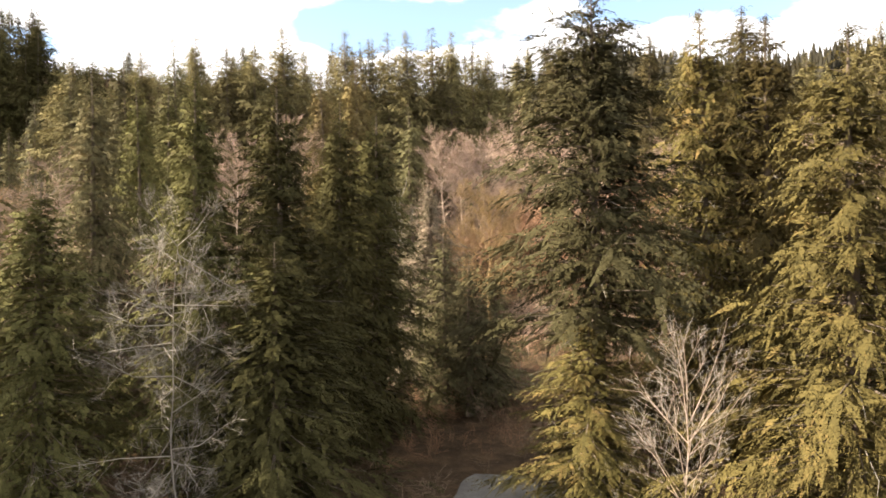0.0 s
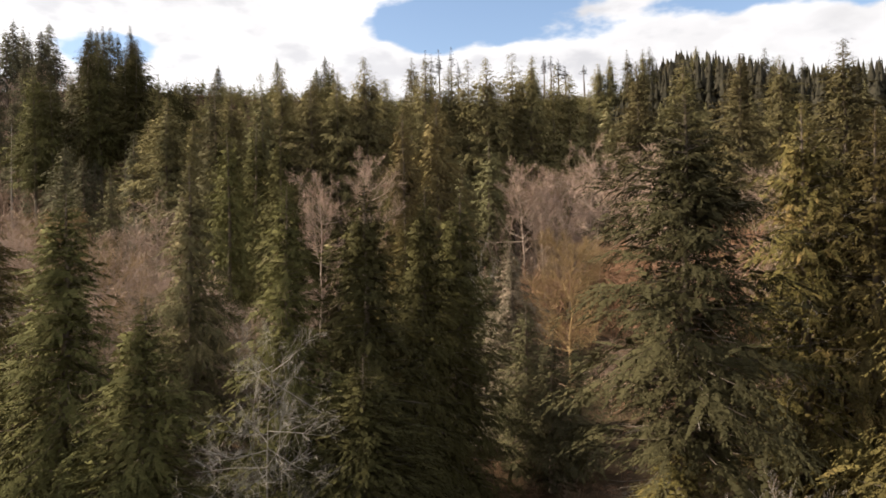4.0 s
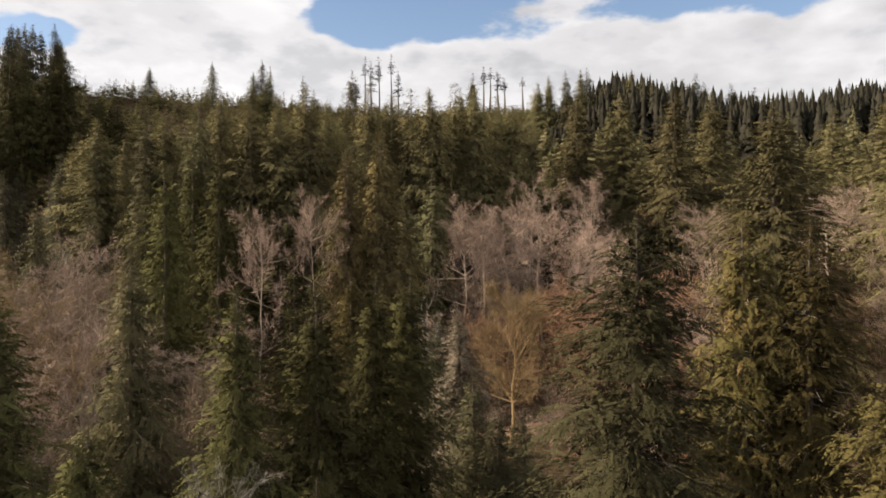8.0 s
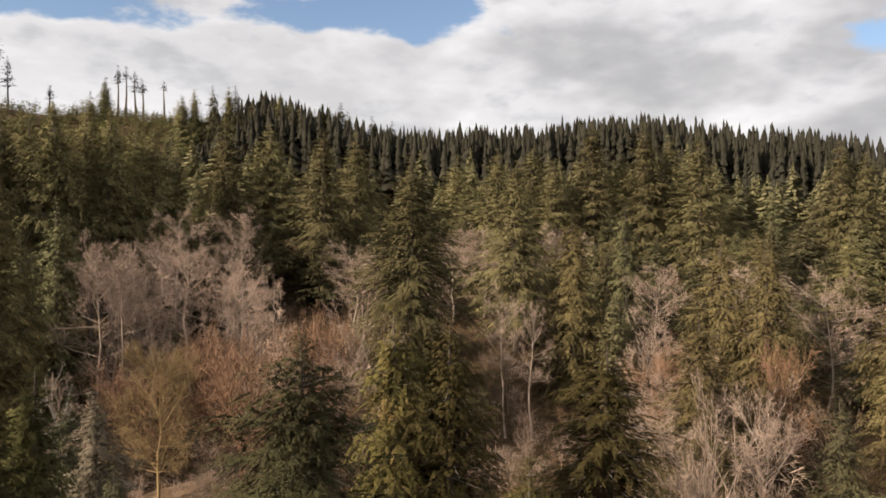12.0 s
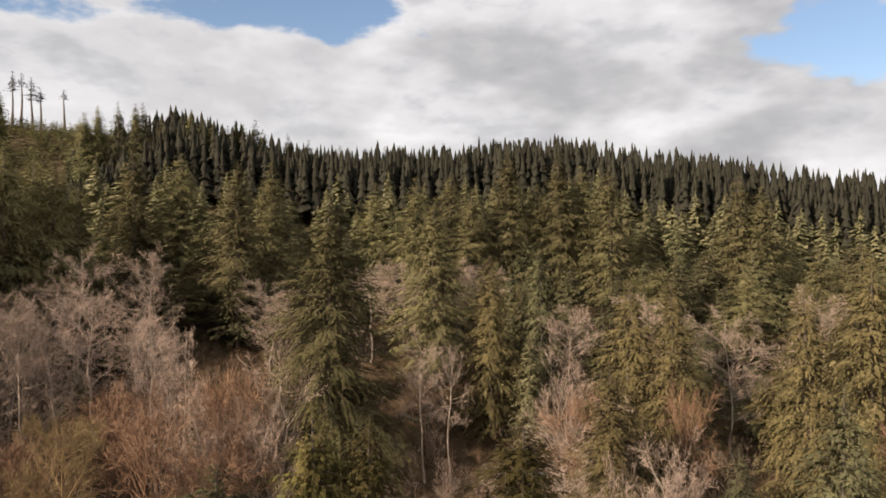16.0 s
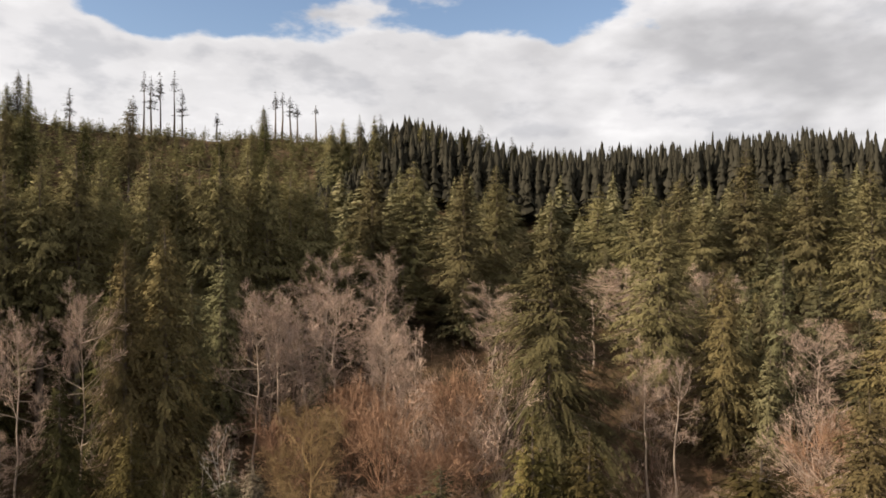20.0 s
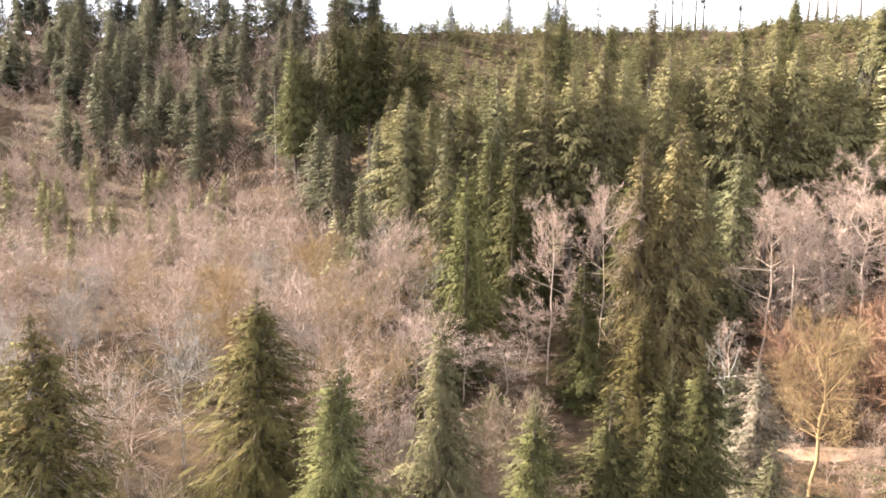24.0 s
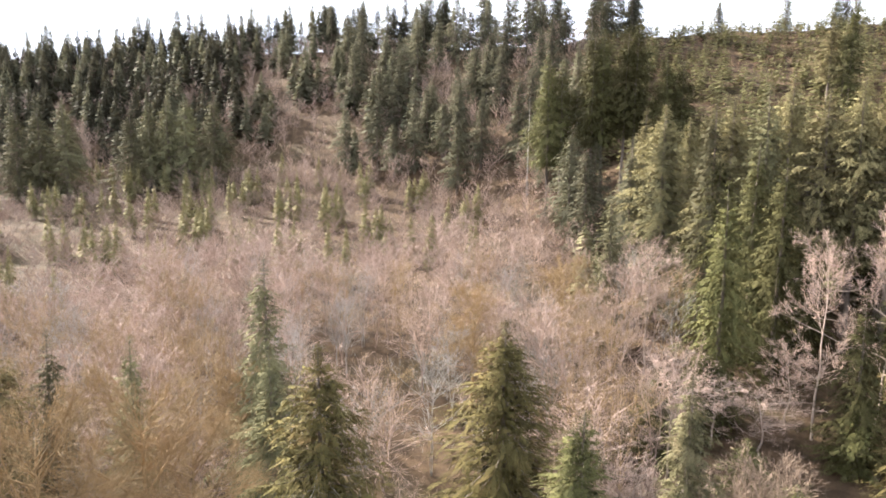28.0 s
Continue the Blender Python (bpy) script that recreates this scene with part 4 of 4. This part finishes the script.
left, far, rng = scatter(151, 15, -5, 92, 119, 10.0)
for k, (b, d) in enumerate(zip(left, far)):
    stand(fill_fir[2] if k % 7 == 3 else alder[k % 3], float(b), float(d), None, rng.uniform(3.8, 5.4), None, rng.uniform(9, 12) if k % 7 == 3 else rng.uniform(15, 21))
left, far, rng = scatter(101, 37, -60, 96, 122, 8.5)
for k, (b, d) in enumerate(zip(left, far)):
    if not open_ground(b, d) and (b < 15 or k % 3 == 0):
        stand(shade_spruce[k % 2] if b > 4 else fill_fir[k % 4], float(b), float(d), None, rng.uniform(3.4, 5.2), None, rng.uniform(10, 17) if b < -8 else rng.uniform(11, 19))
left, far, rng = scatter(121, 45, 27, 58, 94, 8.5)
for k, (b, d) in enumerate(zip(left, far)):
    stand((shade_spruce[0], alder[0], shade_spruce[1])[k % 3], float(b), float(d), None, rng.uniform(3.0, 4.2), None, rng.uniform(7, 13))
left, far, rng = scatter(123, -26, -58, 44, 92, 9.0)
for k, (b, d) in enumerate(zip(left, far)):
    stand((pale_bush[0], fill_fir[2], fill_fir[3], bush[0], alder[1], mid_cedar[0])[k % 6], float(b), float(d), None, rng.uniform(3.4, 4.6), None, rng.uniform(9, 17))
left, far, rng = scatter(111, 42, -60, 122, 158, 9.0)
for k, (b, d) in enumerate(zip(left, far)):
    if open_ground(b, d) or (b > 10 and k % 2):
        continue
    tall = rng.uniform(10, 18) if b < 8 else rng.uniform(13, 21) if b < 27 else rng.uniform(9, 15)
    stand((shade_spruce * 2 if b > 6 else fill_fir[:3] + mid_lodge)[k % 4], float(b), float(d), None, rng.uniform(4.2, 6.2), None, tall)

left, far, rng = scatter(122, 9, -75, 158, 196, 6.6)
massed("slope_woods", far_crown, left, far, rng.uniform(9, 19, len(left)), rng.uniform(4.4, 6.6, len(left)), 21, WOODS, "sunlit fir woods below the ridge", "woods")
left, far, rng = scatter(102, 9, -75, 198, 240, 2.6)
massed("ridge_woods", ridge_crown, left, far, rng.uniform(16.4, 22.6, len(left)) * np.interp(left, [2, 9], [1.0, 0.42]), rng.uniform(2.6, 4.7, len(left)), 1, SHADEFIR, "fir woods on the far ridge, toned dark for cloud shadow", "woods")
left, far, rng = scatter(103, 42, 9, 158, 192, 6.2)
massed("slope_woods", far_crown, left, far, np.interp(far, [158, 192], [17, 8.5]) * rng.uniform(0.75, 1.2, len(left)), rng.uniform(4.2, 6.4, len(left)), 2, FIR, "sunlit fir woods below the logged hilltop", "woods")
left, far, rng = scatter(104, 47, 5, 182, 325, 3.25)
massed("young_firs", small_fir, left, far, np.interp(far, [182, 240, 325], [9.5, 7.0, 4.5]) * rng.uniform(0.55, 1.2, len(left)), rng.uniform(1.9, 3.2, len(left)), 3, SAPLING, "replanted young firs on the logged hilltop", "saplings")
left, far, rng = scatter(105, 47, 5, 190, 345, 4.8)
massed("logged_brush", brush, left, far, rng.uniform(1.5, 3.2, len(left)), rng.uniform(1.6, 3, len(left)), 4, RUSSET, "reddish brush on the logged hilltop", "brush")


def beyond(seed, left, right, spacing, start, stop):
    """Points of the left hillside, between shares of the way from its foot to its ridge."""
    b, d, rng = scatter(seed, left, right, 110, 470, spacing)
    foot, ridge = np.interp(b, LAND[:, 0], LAND[:, 1]), np.interp(b, LAND[:, 0], LAND[:, 3])
    s = (d - foot) / (ridge - foot)
    keep = (s > start) & (s < stop)
    return b[keep], d[keep], rng


left, far, rng = beyond(106, 104, 43, 10.5, 0.05, 1.0)
keep = (np.sin(left * 0.55 + 1.0) * np.cos(far * 0.045 + left * 0.1) < 0.3) | (left > 75) | (left < 61)
keep &= left > 61
left, far = left[keep], far[keep]
massed("hillside_woods", far_crown, left, far, rng.uniform(10, 25, len(left)), rng.uniform(3.8, 6.0, len(left)), 5, HAZEWOOD, "fir woods on the steep hillside, haze put into their grey tone", "woods")
slope_fir = [pattern("fir_tree", conifer(k, 28, 4.6, sh, 170, 6, 2, 0.4, 3, False, 0.5), (TRUNK, HAZEWOOD), PLAIN, "tall dark fir on the steep far hillside", 28, 4.6) for k, sh in ((85, "fir"), (86, "spruce"))]
left, far, rng = beyond(127, 68, 44, 13.0, 0.03, 1.0)
for k, (b, d) in enumerate(zip(left, far)):
    if (b > 47 or d < 190) and not (abs(b - 53) < 1.8 and d < 200):
        stand(slope_fir[k % 2], float(b), float(d), None, rng.uniform(4.2, 5.8), None, rng.uniform(17, 30))
left, far, rng = beyond(116, 104, 44, 8.5, 0.93, 1.12)
for k, (b, d) in enumerate(zip(left, far)):
    stand(slope_fir[k % 2], float(b), float(d), None, rng.uniform(3.6, 5.4), None, rng.uniform(17, 29))
left, far, rng = beyond(107, 96, 47, 5.6, -0.15, 1.0)
massed("hillside_alders", far_alder, left, far, rng.uniform(8, 14, len(left)), rng.uniform(3, 4.5, len(left)), 6, THICKET, "leafless pinkish alders on the steep hillside", "woods")
left, far, rng = scatter(108, 108, 41, 125, 300, 4.7)
foot = np.interp(left, LAND[:, 0], LAND[:, 1])
keep = (far < foot + 5)
left, far = left[keep], far[keep]
tall = np.interp(far, [125, 160, 300], [12, 9, 6]) * rng.uniform(0.7, 1.15, len(left))
massed("alder_thicket", far_alder, left, far, tall, rng.uniform(0.28, 0.42, len(left)) * tall, 7, THICKET, "leafless pinkish alder thicket on the valley floor", "thicket")
left, far, rng = scatter(118, 108, 40, 48, 128, 7.2)
tall = np.interp(far, [48, 60, 128], [8, 12, 14]) * rng.uniform(0.6, 1.2, len(left))
massed("alder_thicket", fine_alder, left, far, tall, rng.uniform(0.32, 0.5, len(left)) * tall, 17, THICKET, "tall leafless alder thicket with pale twigs", "thicket")
left, far, rng = scatter(131, 104, 40, 52, 118, 12.0)
massed("bare_trees", fine_alder, left, far, rng.uniform(10, 16, len(left)), rng.uniform(3.2, 4.8, len(left)), 31, MOSSY, "ochre leafless maples among the alders", "thicket")
left, far, rng = scatter(132, 104, 40, 52, 118, 11.0)
massed("bare_trees", fine_alder, left, far, rng.uniform(9, 15, len(left)), rng.uniform(2.6, 4.0, len(left)), 32, SILVER, "pale grey leafless trees among the alders", "thicket")
left, far, rng = scatter(109, 108, 56, 132, 300, 5.2)
keep = (np.sin(left * 0.9) * np.sin(far * 0.12 + left * 0.3) > 0.25) & (far < np.interp(left, LAND[:, 0], LAND[:, 1]))
left, far = left[keep], far[keep]
massed("young_firs", far_crown, left, far, rng.uniform(7.5, 12.0, len(left)) * np.interp(far, [132, 160], [1.15, 1.0]), rng.uniform(1.9, 3.0, len(left)), 8, FIR, "young firs among the alders of the valley floor", "saplings")
left, far, rng = scatter(110, 47, -65, 26, 125, 4.2)
massed("undergrowth", brush, left, far, rng.uniform(1.0, 3.4, len(left)), rng.uniform(1.2, 2.6, len(left)), 9, TANGLE, "tangled brown undergrowth between the trees", "undergrowth")
left, far, rng = scatter(112, 16, -8, 84, 122, 19.0)
massed("alder_thicket", fine_alder, left, far, rng.uniform(8, 15, len(left)), rng.uniform(2.8, 4.4, len(left)), 10, THICKET, "leafless pinkish alder thicket on the lower slope", "thicket")
left, far, rng = scatter(113, 12, -62, 62, 108, 13.0)
massed("alder_thicket", fine_alder, left, far, rng.uniform(6, 12, len(left)), rng.uniform(2.4, 3.6, len(left)), 11, TANGLE, "leafless brown saplings between the conifers", "thicket")
left, far, rng = scatter(114, 17, 2, 39.5, 52, 1.8)
massed("bracken", brush, left, far, rng.uniform(0.6, 1.6, len(left)), rng.uniform(0.7, 1.4, len(left)), 12, RUSSET, "rust brown dead bracken at the edge of the gravel", "undergrowth")
left, far, rng = scatter(115, 50, 28, 110, 165, 8.0)
massed("slope_woods", far_crown, left, far, rng.uniform(7, 13, len(left)), rng.uniform(3.4, 5, len(left)), 13, WOODS, "fir woods filling the fold of the slope", "woods")
left, far, rng = scatter(119, 17, -30, 54, 100, 3.6)
massed("undergrowth", brush, left, far, rng.uniform(1.2, 3.6, len(left)), rng.uniform(1.2, 2.4, len(left)), 19, RUSSET, "russet leafless undergrowth round the clearing", "undergrowth")
left, far, rng = scatter(141, 34, -12, 38, 60, 2.4)
massed("undergrowth", brush, left, far, rng.uniform(0.8, 2.6, len(left)), rng.uniform(0.9, 1.8, len(left)), 41, RUSSET, "dark russet bracken and brush below the spruces", "undergrowth")
left, far, rng = scatter(142, 17, -4, 56, 88, 2.0)
massed("undergrowth", brush, left, far, rng.uniform(0.5, 1.7, len(left)), rng.uniform(0.8, 1.7, len(left)), 42, RUSSET, "low russet brush and dead bracken on the clearing", "undergrowth")
left, far, rng = beyond(126, 104, 75, 9.0, 0.06, 1.0)
massed("hillside_woods", far_crown, left, far, rng.uniform(13, 23, len(left)), rng.uniform(4.0, 5.8, len(left)), 45, HAZEWOOD, "close dark fir woods behind the valley field", "woods")
left, far, rng = scatter(143, -3, -26, 58, 94, 2.0)
massed("undergrowth", brush, left, far, rng.uniform(0.8, 2.8, len(left)), rng.uniform(0.9, 1.8, len(left)), 43, RUSSET, "russet brush and bracken between the birches", "undergrowth")
left, far, rng = scatter(144, 14, -26, 62, 94, 6.5)
massed("alder_thicket", fine_alder, left, far, rng.uniform(3, 7, len(left)), rng.uniform(1.4, 2.4, len(left)), 44, THICKET, "pale leafless saplings on the clearing", "thicket")
left, far, rng = scatter(145, 1, -22, 92, 124, 2.5)
massed("undergrowth", brush, left, far, rng.uniform(1.0, 3.0, len(left)), rng.uniform(1.0, 2.0, len(left)), 46, RUSSET, "russet bracken and brush on the open slope", "undergrowth")
left, far, rng = scatter(146, -8, -22, 92, 122, 9.0)
massed("alder_thicket", fine_alder, left, far, rng.uniform(6, 12, len(left)), rng.uniform(2.2, 3.6, len(left)), 47, THICKET, "pale leafless alders on the open slope", "thicket")
